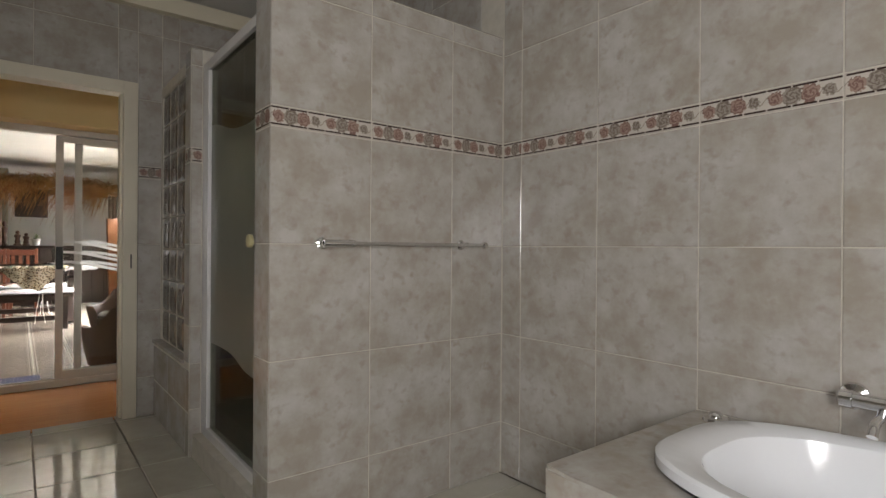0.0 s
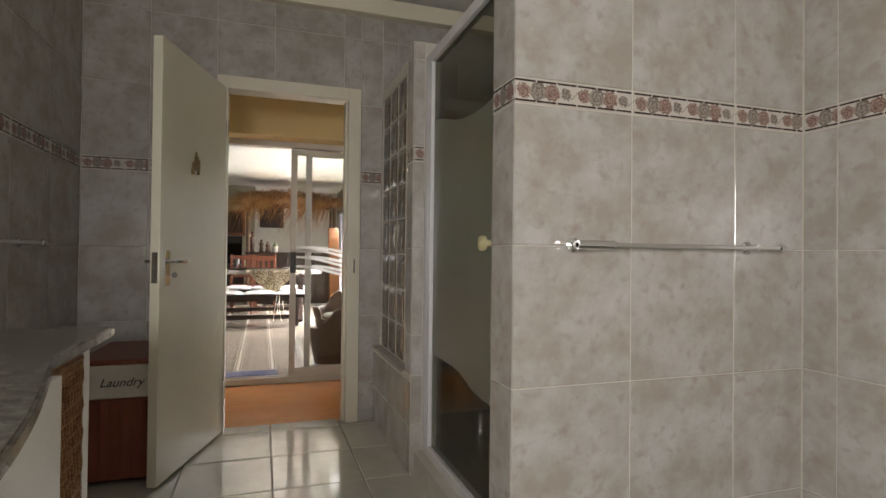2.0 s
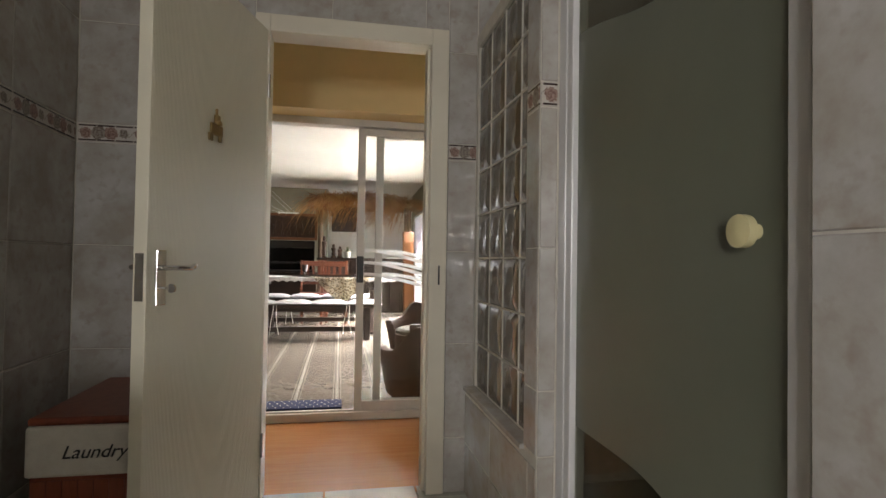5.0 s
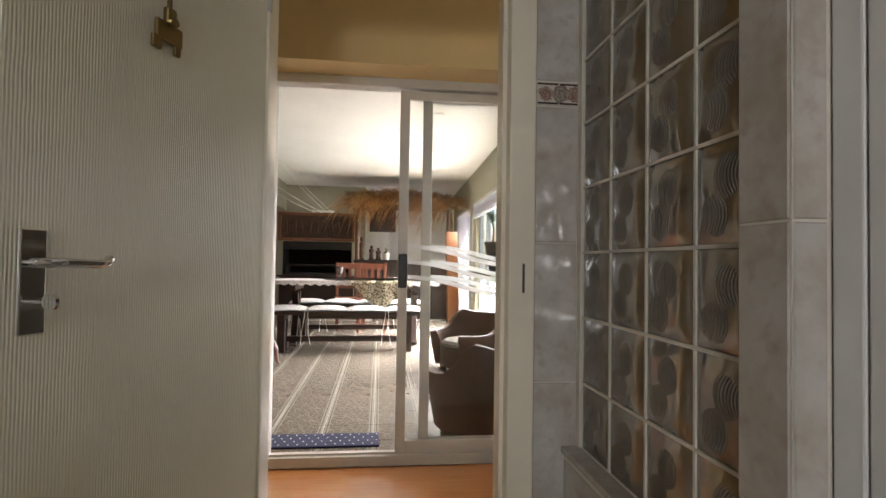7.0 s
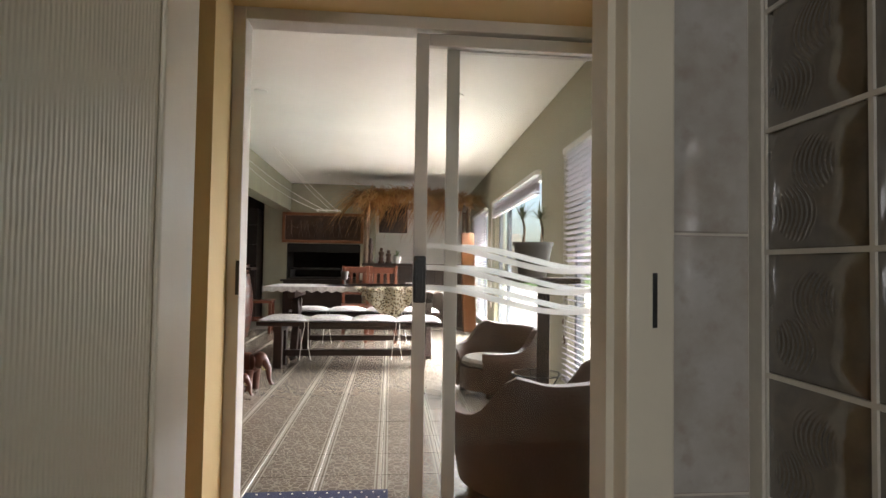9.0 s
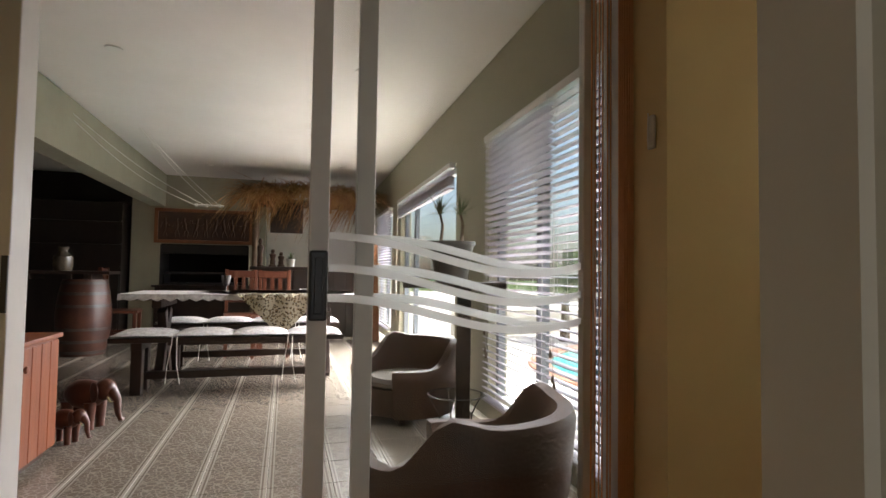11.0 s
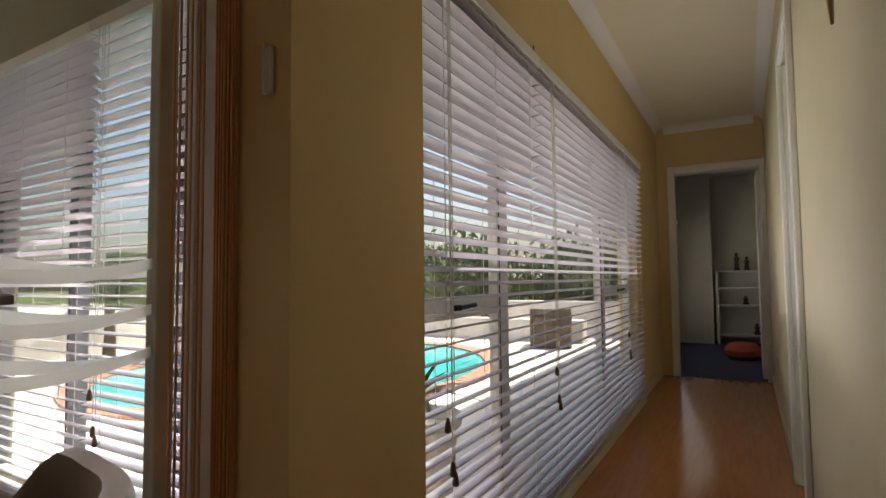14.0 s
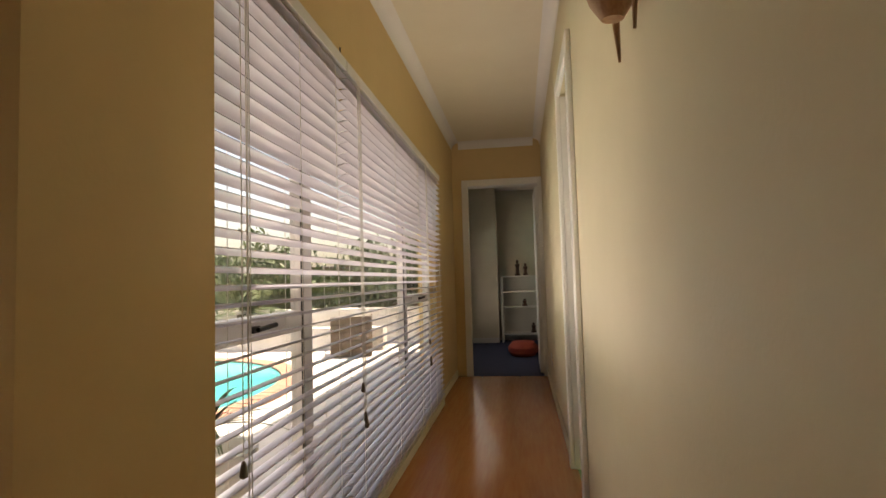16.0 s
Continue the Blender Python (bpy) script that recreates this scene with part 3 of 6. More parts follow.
# ---- bathroom fittings ----
door_frame = tagged(new("door_frame"), "white painted steel door frame of the bathroom", "", "", "structure")
for x0, x1 in ((-0.255, -0.195), (0.497, 0.575)):
    part("jamb", box(x0, x1, 3.772, 3.902, 0, 2.06, 0.004), M_CREAMWHITE, door_frame)
part("head", box(-0.195, 0.497, 3.772, 3.902, 1.985, 2.06, 0.004), M_CREAMWHITE, door_frame)
part("stop", box(0.484, 0.497, 3.82, 3.89, 0, 1.985), M_CREAMWHITE, door_frame)

part("strike_plate", box(0.538, 0.545, 3.7695, 3.7715, 0.92, 1.005), M_BLACK, door_frame, "dark latch slot")
DOOR = thing("bathroom_door", "white wood-grained interior door standing open into the tiled bathroom", "door", (-0.20, 3.775, 0), 253 - 270)
DOOR["kind"] = "structure"
DOOR.name = "door_1"
part("leaf", box(-0.042, 0.0, -0.75, -0.005, 0.012, 1.985, 0.003), M_WOODWHITE, DOOR)
for sx in (0.0, -0.042):
    o = 1 if sx == 0.0 else -1
    pl = part("handle_plate", box(min(sx, sx + o * 0.008), max(sx, sx + o * 0.008), -0.715, -0.672, 0.885, 1.045, 0.002), M_CHROME, DOOR, "brushed steel lever handle plate")
    bm = bmesh.new()
    tube(bm, [(sx, -0.694, 0.994), (sx + o * 0.045, -0.694, 0.994), (sx + o * 0.052, -0.68, 0.994), (sx + o * 0.052, -0.62, 0.992), (sx + o * 0.054, -0.605, 0.996), (sx + o * 0.05, -0.595, 1.0)], 0.008, 10)
    part("lever", bm, M_CHROME, pl, "", True)
bm = bmesh.new()
tube(bm, [(0.008, -0.694, 0.935), (0.03, -0.694, 0.935)], 0.003, 8)
lathe(bm, [(0.001, -0.003), (0.013, -0.003), (0.013, 0.003), (0.001, 0.003)], (0.04, -0.694, 0.935), 14, m=Matrix.Rotation(radians(90), 4, "X"))
part("key", bm, M_CHROME, DOOR, "small steel key in the lock")
part("lock_edge", box(-0.034, -0.008, -0.7525, -0.7495, 0.90, 1.035), M_CHROME, DOOR, "steel lock face plate")
for z in (0.25, 1.75):
    bm = bmesh.new()
    tube(bm, [(0.004, 0.0, z - 0.05), (0.004, 0.0, z + 0.05)], 0.007, 10)
    part("hinge", bm, M_CHROME, DOOR)
LM = DOOR.matrix_world.copy()


def door_ornament():
    e = thing("door_ornament", "small aged brass figure plaque fixed on the white door", "ornament")
    e.matrix_world = LM @ Matrix.Translation((0.0, -0.408, 1.475)) @ Matrix.Diagonal((1, 1.25, 0.9, 1))
    bm = bmesh.new()
    bx(bm, 0.001, 0.010, -0.032, 0.030, -0.035, 0.01, None, 0.004)
    bx(bm, 0.001, 0.014, -0.012, 0.010, 0.008, 0.045, None, 0.004)
    bx(bm, 0.001, 0.010, -0.04, -0.02, -0.06, -0.03, None, 0.003)
    bx(bm, 0.001, 0.010, 0.012, 0.026, -0.055, -0.03, None, 0.003)
    bx(bm, 0.001, 0.008, -0.004, 0.004, 0.04, 0.07, None, 0.002)
    part("figure", bm, M_BRASS, e)
    bm = bmesh.new()
    lathe(bm, [(0.001, 0.0), (0.012, 0.003), (0.010, 0.009), (0.001, 0.011)], (0.012, -0.002, 0.012), 12, m=Matrix.Rotation(radians(90), 4, "Y"))
    part("boss", bm, M_BRASS, e, "", True)


door_ornament()


def towel_rail(at, rz, length, label):
    e = thing("towel_rail", label, "towel rail", at, rz)
    for x in (0.015, length - 0.10):
        bm = bmesh.new()
        lathe(bm, [(0.001, 0), (0.022, 0), (0.022, 0.006), (0.012, 0.012), (0.012, 0.05), (0.001, 0.05)], (x, 0, 0), 20, m=Matrix.Rotation(radians(90), 4, "X"))
        part("mount", bm, M_CHROME, e, "", True)
    bm = bmesh.new()
    tube(bm, [(0.0, -0.05, 0), (length, -0.05, 0)], 0.0075, 14)
    part("rod", bm, M_CHROME, e, "", True)
    bm = bmesh.new()
    tube(bm, [(0.0, -0.05, 0), (0.115, -0.05, 0)], 0.014, 16)
    part("sleeve", bm, M_CHROME, e, "knurled chrome sleeve", True)
    for x in (0.118, length):
        bm = bmesh.new()
        lathe(bm, [(0.001, -0.014), (0.012, -0.01), (0.015, 0), (0.012, 0.01), (0.001, 0.014)], (x, -0.05, 0), 16, m=Matrix.Rotation(radians(90), 4, "Y"))
        part("collar", bm, M_CHROME, e, "", True)


towel_rail((0.86, 1.8305, 1.072), 0, 0.78, "chrome towel rail fixed on the tiled shower wall")
towel_rail((-0.9235, 2.42, 1.07), 90, 0.70, "chrome towel rail on the tiled wall over the vanity")

# glass block panel
gb = thing("glass_block_panel", "panel of wavy glass blocks in pale mortar beside the shower", "glass block panel", (0.715, 3.0, 0.47))


def glass_block_mesh():
    bm = bmesh.new()
    n = 7
    w = 0.182
    for face in (0, 1):
        g = [[bm.verts.new(((-0.004 if face == 0 else 0.064) + (0.008 if face == 0 else -0.008) * (0 if 0 < i < n and 0 < j < n else 1), w * i / n, w * j / n)) for j in range(n + 1)] for i in range(n + 1)]
        for i in range(n):
            for j in range(n):
                q = (g[i][j], g[i + 1][j], g[i + 1][j + 1], g[i][j + 1])
                bm.faces.new(q if face else q[::-1])
    bx(bm, 0.006, 0.054, 0.001, w - 0.001, 0.001, w - 0.001)
    bmesh.ops.recalc_face_normals(bm, faces=bm.faces[:])
    me = bpy.data.meshes.new("glass_block")
    bm.to_mesh(me)
    bm.free()
    me.materials.append(M_GBLOCK)
    me.polygons.foreach_set("use_smooth", [True] * len(me.polygons))
    me.set_sharp_from_angle(angle=radians(50))
    return me


GBM = glass_block_mesh()
for i in range(4):
    for j in range(8):
        ob = new("glass_block", GBM)
        ob.parent = gb
        ob.matrix_local = Matrix.Translation((0, 0.004 + 0.19 * i, 0.004 + 0.19 * j))
bm = bmesh.new()
for i in range(5):
    bx(bm, 0.0, 0.06, 0.19 * i - 0.004, 0.19 * i + 0.0035, 0, 1.52)
for j in range(9):
    for i in range(4):
        bx(bm, 0.0, 0.06, 0.19 * i + 0.0035, 0.19 * i + 0.186, 0.19 * j - 0.004, 0.19 * j + 0.0035)
part("mortar", bm, M_GROUT, gb, "pale raised mortar grid")
solo("tile_ledge", box(0.66, 0.715, 3.0055, 3.775, 0.455, 0.472, 0.003), M_TILE, "narrow grey tiled ledge below the glass blocks", "ledge")

# shower enclosure
shw = thing("shower_enclosure", "white framed shower enclosure with frosted glass between tiled piers", "shower enclosure", (0.75, 0, 0))
for y0, y1 in ((2.843, 2.893), (2.80, 2.838), (2.035, 2.075), (1.99, 2.032)):
    part("upright", box(-0.02, 0.025, y0, y1, 0.16, 1.93, 0.004), M_ALU, shw)
part("top_rail", box(-0.02, 0.025, 1.99, 2.893, 1.93, 1.975, 0.004), M_ALU, shw)
part("bottom_rail", box(-0.02, 0.025, 1.99, 2.893, 0.115, 0.16, 0.004), M_ALU, shw)


def shower_pane(z_lo, z_hi, material, name, label):
    bm = bmesh.new()
    n = 24
    cols = []
    for k in range(n + 1):
        y = 2.075 + (2.80 - 2.075) * k / n
        cols.append([bm.verts.new((x, y, f(y))) for x in (-0.002, 0.003) for f in (z_lo, z_hi)])
    for a, b in zip(cols, cols[1:]):
        for q in ((0, 1), (1, 3), (3, 2), (2, 0)):
            bm.faces.new((a[q[0]], a[q[1]], b[q[1]], b[q[0]]))
    bm.faces.new((cols[0][0], cols[0][1], cols[0][3], cols[0][2]))
    bm.faces.new((cols[-1][0], cols[-1][1], cols[-1][3], cols[-1][2]))
    part(name, bm, material, shw, label)


def z_top(y):
    return 1.565 + 0.10 / (1 + math.exp(-(y - 2.60) / 0.09)) + 0.05 * math.exp(-(y - 2.06) / 0.07)


def z_bot(y):
    return 0.525 + 0.06 / (1 + math.exp(-(y - 2.37) / 0.05))


shower_pane(z_bot, z_top, M_FROST, "frosted_pane", "frosted green-grey shower glass with curved edges")
shower_pane(z_top, lambda y: 1.93, M_TINT, "clear_pane_top", "clear shower glass")
shower_pane(lambda y: 0.16, z_bot, M_TINT, "clear_pane_bottom", "clear shower glass")
bm = bmesh.new()
lathe(bm, [(0.001, 0), (0.012, 0), (0.010, 0.012), (0.026, 0.02), (0.026, 0.035), (0.001, 0.04)], (-0.002, 2.15, 1.08), 18, m=Matrix.Rotation(radians(-90), 4, "Y"))
part("knob", bm, M_IVORY, shw, "ivory plastic pull knob", True)
struct("shower_kerb", box(0.69, 0.80, 1.99, 2.896, 0, 0.115), M_GROUT, "tiled shower kerb")

# bath
bath = thing("bath_surround", "grey tiled bath surround in the bathroom corner", "bath surround")
bm = bmesh.new()
bx(bm, 1.03, 1.80, 0.855, 0.882, 0.0, 0.512)
bx(bm, 1.03, 1.06, -1.2, 0.855, 0.0, 0.512)
part("plinth", bm, M_GROUT, bath)


def superellipse(k, n, rx, ry, p=3.0):
    a = 2 * math.pi * k / n
    c, s = math.cos(a), math.sin(a)
    return abs(c) ** (2 / p) * math.copysign(1, c) * rx, abs(s) ** (2 / p) * math.copysign(1, s) * ry


bm = bmesh.new()
ring = []
for k in range(64):
    x, y = superellipse(k, 64, 0.345, 0.735)
    x, y = x + 1.44, y + 0.02
    dx, dy = x - 1.44, y
    f = min(((1.80 if dx > 0 else 1.024) - 1.44) / dx if abs(dx) > 1e-3 else 99, ((0.889 if dy > 0 else -1.2)) / dy if abs(dy) > 1e-3 else 99)
    ring.append((bm.verts.new((x, y, 0.522)), bm.verts.new((1.44 + dx * f, dy * f, 0.522)), bm.verts.new((1.44 + dx * f, dy * f, 0.5125))))
for k in range(64):
    p, q = ring[k], ring[(k + 1) % 64]
    bm.faces.new((p[0], q[0], q[1], p[1]))
    bm.faces.new((p[1], q[1], q[2], p[2]))
part("deck", bm, M_TILE, bath, "mottled grey tiled bath deck")


def tub():
    e = thing("bathtub", "white oval acrylic bathtub set in the tiled surround", "bathtub", (1.44, 0.02, 0.543))
    bm = bmesh.new()
    prof = [(1.0, -0.01), (1.0, 0.012), (0.985, 0.02), (0.90, 0.018), (0.86, 0.005), (0.80, -0.12), (0.74, -0.28), (0.62, -0.36), (0.01, -0.37)]
    rings = []
    for r, z in prof:
        ring = []
        for k in range(64):
            a = 2 * math.pi * k / 64
            c, s = math.cos(a), math.sin(a)
            p = 3.0
            x = abs(c) ** (2 / p) * math.copysign(1, c) * 0.353
            y = abs(s) ** (2 / p) * math.copysign(1, s) * 0.743
            ring.append(bm.verts.new((x * r, y * r - (1 - r) * 0.05, z)))
        rings.append(ring)
    for a, b in zip(rings, rings[1:]):
        for k in range(64):
            bm.faces.new((a[k], a[(k + 1) % 64], b[(k + 1) % 64], b[k]))
    bm.faces.new(rings[-1])
    part("shell", bm, M_BATH, e, "", True)
    bm = bmesh.new()
    lathe(bm, [(0.001, 0), (0.03, 0), (0.03, 0.004), (0.001, 0.006)], (0, -0.3, -0.368), 20)
    part("waste", bm, M_CHROME, e, "chrome bath waste", True)


tub()


def deck_knob():
    bm = bmesh.new()
    lathe(bm, [(0.001, 0), (0.040, 0), (0.038, 0.008), (0.022, 0.012), (0.020, 0.02), (0.012, 0.026), (0.001, 0.028)], (0, 0, 0), 24)
    solo("deck_knob", bm, M_CHROME, "round chrome knob on the tiled bath surround", "bath fitting", "", True, (1.735, 0.80, 0.5225))


deck_knob()


def mixer():
    e = thing("bath_mixer", "chrome wall-mounted bath mixer tap with hand-shower hose", "tap", (1.797, 0.455, 0.665))
    bm = bmesh.new()
    lathe(bm, [(0.001, 0), (0.036, 0), (0.034, 0.012), (0.016, 0.02), (0.016, 0.06), (0.001, 0.06)], (0, 0, 0), 24, m=Matrix.Rotation(radians(-90), 4, "Y"))
    part("inlet", bm, M_CHROME, e, "", True)
    bm = bmesh.new()
    lathe(bm, [(0.001, 0), (0.036, 0), (0.034, 0.012), (0.016, 0.02), (0.016, 0.06), (0.001, 0.06)], (0, -0.15, 0), 24, m=Matrix.Rotation(radians(-90), 4, "Y"))
    part("inlet", bm, M_CHROME, e, "", True)
    bm = bmesh.new()
    tube(bm, [(-0.055, -0.01, 0), (-0.055, -0.18, 0)], 0.02, 20)
    part("body", bm, M_CHROME, e, "", True)
    bm = bmesh.new()
    lathe(bm, [(0.001, 0), (0.024, 0.002), (0.024, 0.03), (0.018, 0.036), (0.001, 0.036)], (-0.055, -0.012, 0), 20, m=Matrix.Rotation(radians(-90), 4, "X"))
    part("handwheel", bm, M_CHROME, e, "", True)
    bm = bmesh.new()
    tube(bm, [(-0.055, -0.075, -0.01), (-0.09, -0.075, -0.03), (-0.14, -0.075, -0.035), (-0.16, -0.075, -0.06)], 0.012, 14)
    part("spout", bm, M_CHROME, e, "", True)
    bm = bmesh.new()
    pts = [(-0.06, -0.09 - 0.004 * k + 0.0, -0.02 - 0.014 * k) for k in range(26)]
    radii = [0.0075 if k % 2 else 0.0062 for k in range(26)]
    tube(bm, pts, 0.007, 10, True, radii)
    part("hose", bm, M_CHROME, e, "ribbed chrome hose", True)


mixer()

# vanity
van = thing("vanity_unit", "white open vanity unit under a granite top", "vanity unit")
part("end_panel", box(-0.925, -0.44, 2.10, 2.15, 0, 0.79, 0.002), M_WHITE, van)
part("divider", box(-0.925, -0.44, 1.70, 1.74, 0, 0.79, 0.002), M_WHITE, van)
part("shelf", box(-0.925, -0.455, 1.74, 2.10, 0.40, 0.42), M_WHITE, van)
part("base", box(-0.925, -0.455, 1.74, 2.10, 0.06, 0.08), M_WHITE, van)
part("front_panel", box(-0.925, -0.37, 0.2, 1.70, 0, 0.79, 0.002), M_WHITE, van)


def granite_top():
    pts = [(-0.925, -0.2), (-0.925, 2.23), (-0.40, 2.23), (-0.40, 1.745)]
    for k in range(1, 15):
        a = k / 14
        pts.append((-0.39 + 0.16 * math.sin(a * math.pi / 2) ** 1.1, 1.73 - 0.90 * a))
    for k in range(1, 10):
        a = k / 9
        pts.append((-0.23 - 0.16 * a ** 2, 0.83 - 1.03 * a))
    bm = bmesh.new()
    lo = [bm.verts.new((x, y, 0.79)) for x, y in pts]
    f = bm.faces.new(lo)
    r = bmesh.ops.extrude_face_region(bm, geom=[f])
    vs = [g for g in r["geom"] if isinstance(g, bmesh.types.BMVert)]
    bmesh.ops.translate(bm, vec=(0, 0, 0.03), verts=vs)
    bmesh.ops.bevel(bm, geom=[e for e in bm.edges if abs(e.verts[0].co.z - e.verts[1].co.z) < 0.001], offset=0.006, segments=2, affect="EDGES")
    solo("granite_worktop", bm, M_GRANITE, "dark speckled granite vanity top with a curved front", "worktop")


granite_top()


def basket(z, group):
    e = thing("wicker_basket", "brown wicker storage basket with a cut handle in the vanity", "basket", (-0.93, 1.745, z), 0, group)
    w, d, h = 0.485, 0.35, 0.345
    for n, b in (("front", (w - 0.012, w, 0, d)), ("back", (0.05, 0.062, 0, d))):
        bm = bmesh.new()
        if n == "front":
            bx(bm, b[0], b[1], 0, d, 0, h - 0.10, None, 0.003)
            bx(bm, b[0], b[1], 0, 0.13, h - 0.10, h - 0.055)
            bx(bm, b[0], b[1], d - 0.13, d, h - 0.10, h - 0.055)
            bx(bm, b[0], b[1], 0, d, h - 0.055, h - 0.02)
        else:
            bx(bm, *b, 0, h - 0.02)
        part(n, bm, M_WICKER, e)
    part("side", box(0.062, w - 0.012, 0, 0.012, 0, h - 0.02), M_WICKER, e)
    part("side", box(0.062, w - 0.012, d - 0.012, d, 0, h - 0.02), M_WICKER, e)
    part("bottom", box(0.062, w - 0.012, 0.012, d - 0.012, 0, 0.012), M_WICKER, e)
    bm = bmesh.new()
    tube(bm, [(w - 0.006, -0.002, h - 0.015), (w - 0.006, d + 0.002, h - 0.015)], 0.012, 10)
    part("rim", bm, M_WICKER, e, "", True)
    bm = bmesh.new()
    n = 30
    for k in range(n):
        y = 0.008 + (d - 0.016) * k / (n - 1)
        seg = [(0.0, 0.235), (0.29, 0.325)] if 0.125 < y < d - 0.125 else [(0.0, 0.325)]
        for a, b in seg:
            m = 14
            pts = [(w + 0.003 + 0.003 * math.sin(i * 1.9 + (k % 2) * math.pi), y, a + (b - a) * i / m) for i in range(m + 1)]
            tube(bm, pts, 0.0042, 5)
    o = part("weave", bm, M_WICKER, e, "woven wicker strands", True)
    o["kind"] = "stuff"


basket(0.425, "wicker baskets in the vanity")
basket(0.083, "wicker baskets in the vanity")


def hamper():
    e = thing("laundry_hamper", "red-brown wooden laundry hamper with a canvas liner folded over", "laundry basket", (-0.755, 3.17, 0), 0)
    w, d = 0.35, 0.55
    part("body", box(0, w, 0, d, 0.02, 0.46, 0.012), M_HAMPER, e)
    for k in range(8):
        part("slat", box(0.012 + k * 0.0415, 0.048 + k * 0.0415, -0.006, 0, 0.03, 0.375), M_HAMPER, e)
    part("liner", box(-0.008, w + 0.008, -0.010, d + 0.008, 0.385, 0.532, 0.01), M_LINER, e, "off-white canvas liner cuff")
    part("lid", box(-0.004, w + 0.004, -0.006, d + 0.004, 0.533, 0.556, 0.008), M_HAMPER, e)
    for sy in (-0.012,):
        cu = bpy.data.curves.new("lettering", "FONT")
        cu.body, cu.size, cu.extrude, cu.shear, cu.align_x = "Laundry", 0.053, 0.0012, 0.35, "CENTER"
        t = new("lettering", cu)
        t.data.materials.append(M_BLACK)
        t.parent = e
        t.matrix_local = pose(w / 2, sy, 0.44, 90, 0, 0)


hamper()

# bathroom window
win = tagged(new("window_bathroom"), "white framed frosted bathroom window", "", "", "structure")
for z in (1.0, 1.95):
    part("rail", box(-1.04, -0.98, -1.45, -0.25, z, z + 0.05), M_ALU, win)
for y in (-1.45, -0.875, -0.30):
    part("stile", box(-1.04, -0.98, y, y + 0.05, 1.05, 1.95), M_ALU, win)
# Added board outside the unseen opening, closing it against the outdoors.
struct("window_blocker", box(-1.075, -1.055, -1.5, -0.2, 0.95, 2.05), M_WHITE, "added white board closing the unseen bathroom window")

# ---- corridor fittings ----


def slider():
    e = tagged(new("sliding_door"), "white aluminium sliding glass door to the sunroom standing open", "", "", "structure")
    part("outer_stile", box(-0.44, -0.395, 4.93, 5.02, 0.0, 1.93, 0.003), M_ALU2, e)
    part("outer_stile", box(1.088, 1.121, 4.93, 5.02, 0.0, 1.93, 0.003), M_ALU2, e)
    part("outer_head", box(-0.395, 1.088, 4.93, 5.02, 1.885, 1.93, 0.003), M_ALU2, e)
    part("sill_track", box(-0.395, 1.088, 4.93, 5.02, 0.0, 0.05, 0.003), M_ALU2, e)
    part("track_rib", box(-0.395, 1.045, 4.955, 4.96, 0.05, 0.06), M_ALU2, e)
    # Dark bar drawn in place of the shadow line over the head.
    part("shadow_gap", box(-0.46, 1.09, 4.925, 4.929, 1.931, 1.945), M_DARKALU, e)
    for nm, x0, x1, y, sw in (("sliding_leaf", 0.215, 1.01, 4.945, 0.037), ("fixed_leaf", 0.335, 1.086, 4.985, 0.012)):
        lf = part(nm, box(x0, x0 + 0.048, y, y + 0.03, 0.062, 1.875, 0.003), M_ALU2, e)
        part("stile", box(x1 - sw, x1, y, y + 0.03, 0.062, 1.875, 0.003), M_ALU2, lf)
        part("rail", box(x0 + 0.048, x1 - sw, y, y + 0.03, 1.83, 1.875, 0.003), M_ALU2, lf)
        part("rail", box(x0 + 0.048, x1 - sw, y, y + 0.03, 0.062, 0.115, 0.003), M_ALU2, lf)
        p = part("pane", box(x0 + 0.048, x1 - sw, y + 0.012, y + 0.017, 0.115, 1.83), M_GLASS, lf, "clear glass pane")
        p.visible_shadow = False
        for zc, ph in ((1.055, 0.0), (0.975, 0.25), (0.90, 0.5)):
            bm = bmesh.new()
            n = 30
            prev = None
            off = 0.0 if nm == "fixed_leaf" else 0.05
            yy = y + 0.0105 if nm == "sliding_leaf" else y + 0.0185
            for k in range(n + 1):
                x = x0 + 0.05 + (x1 - sw - 0.001 - x0 - 0.05) * k / n
                u = (x - 0.26) / 0.80
                c = zc + 0.034 * math.sin(u * 5.2 + 0.55 + off * 12) - 0.02 * u * (1 if nm == "fixed_leaf" else 0.6)
                c -= 0.0 if nm == "fixed_leaf" else 0.017 * max(0.0, math.sin(math.pi * min(max(u, 0.0), 1.0)))
                h = 0.009 + 0.002 * math.sin(u * 3 + ph)
                ring = [bm.verts.new(q) for q in ((x, yy, c - h), (x, yy, c + h), (x, yy + 0.0008, c + h), (x, yy + 0.0008, c - h))]
                if prev:
                    for j in range(4):
                        bm.faces.new((prev[j], prev[(j + 1) % 4], ring[(j + 1) % 4], ring[j]))
                else:
                    bm.faces.new(ring)
                prev = ring
            bm.faces.new(prev)
            part("etched_band", bm, M_FROSTBAND, lf, "etched white wavy band on the glass")
    h = part("handle", box(0.216, 0.260, 4.905, 4.945, 0.878, 1.047, 0.006), M_BLACK, e, "black plastic sliding door handle")
    bm = bmesh.new()
    bx(bm, 0.228, 0.248, 4.899, 4.905, 0.895, 1.03, None, 0.002)
    part("grip", bm, M_BLACK, h)
    part("striker", box(-0.408, -0.396, 4.925, 4.93, 0.90, 1.02), M_BLACK, e)


slider()


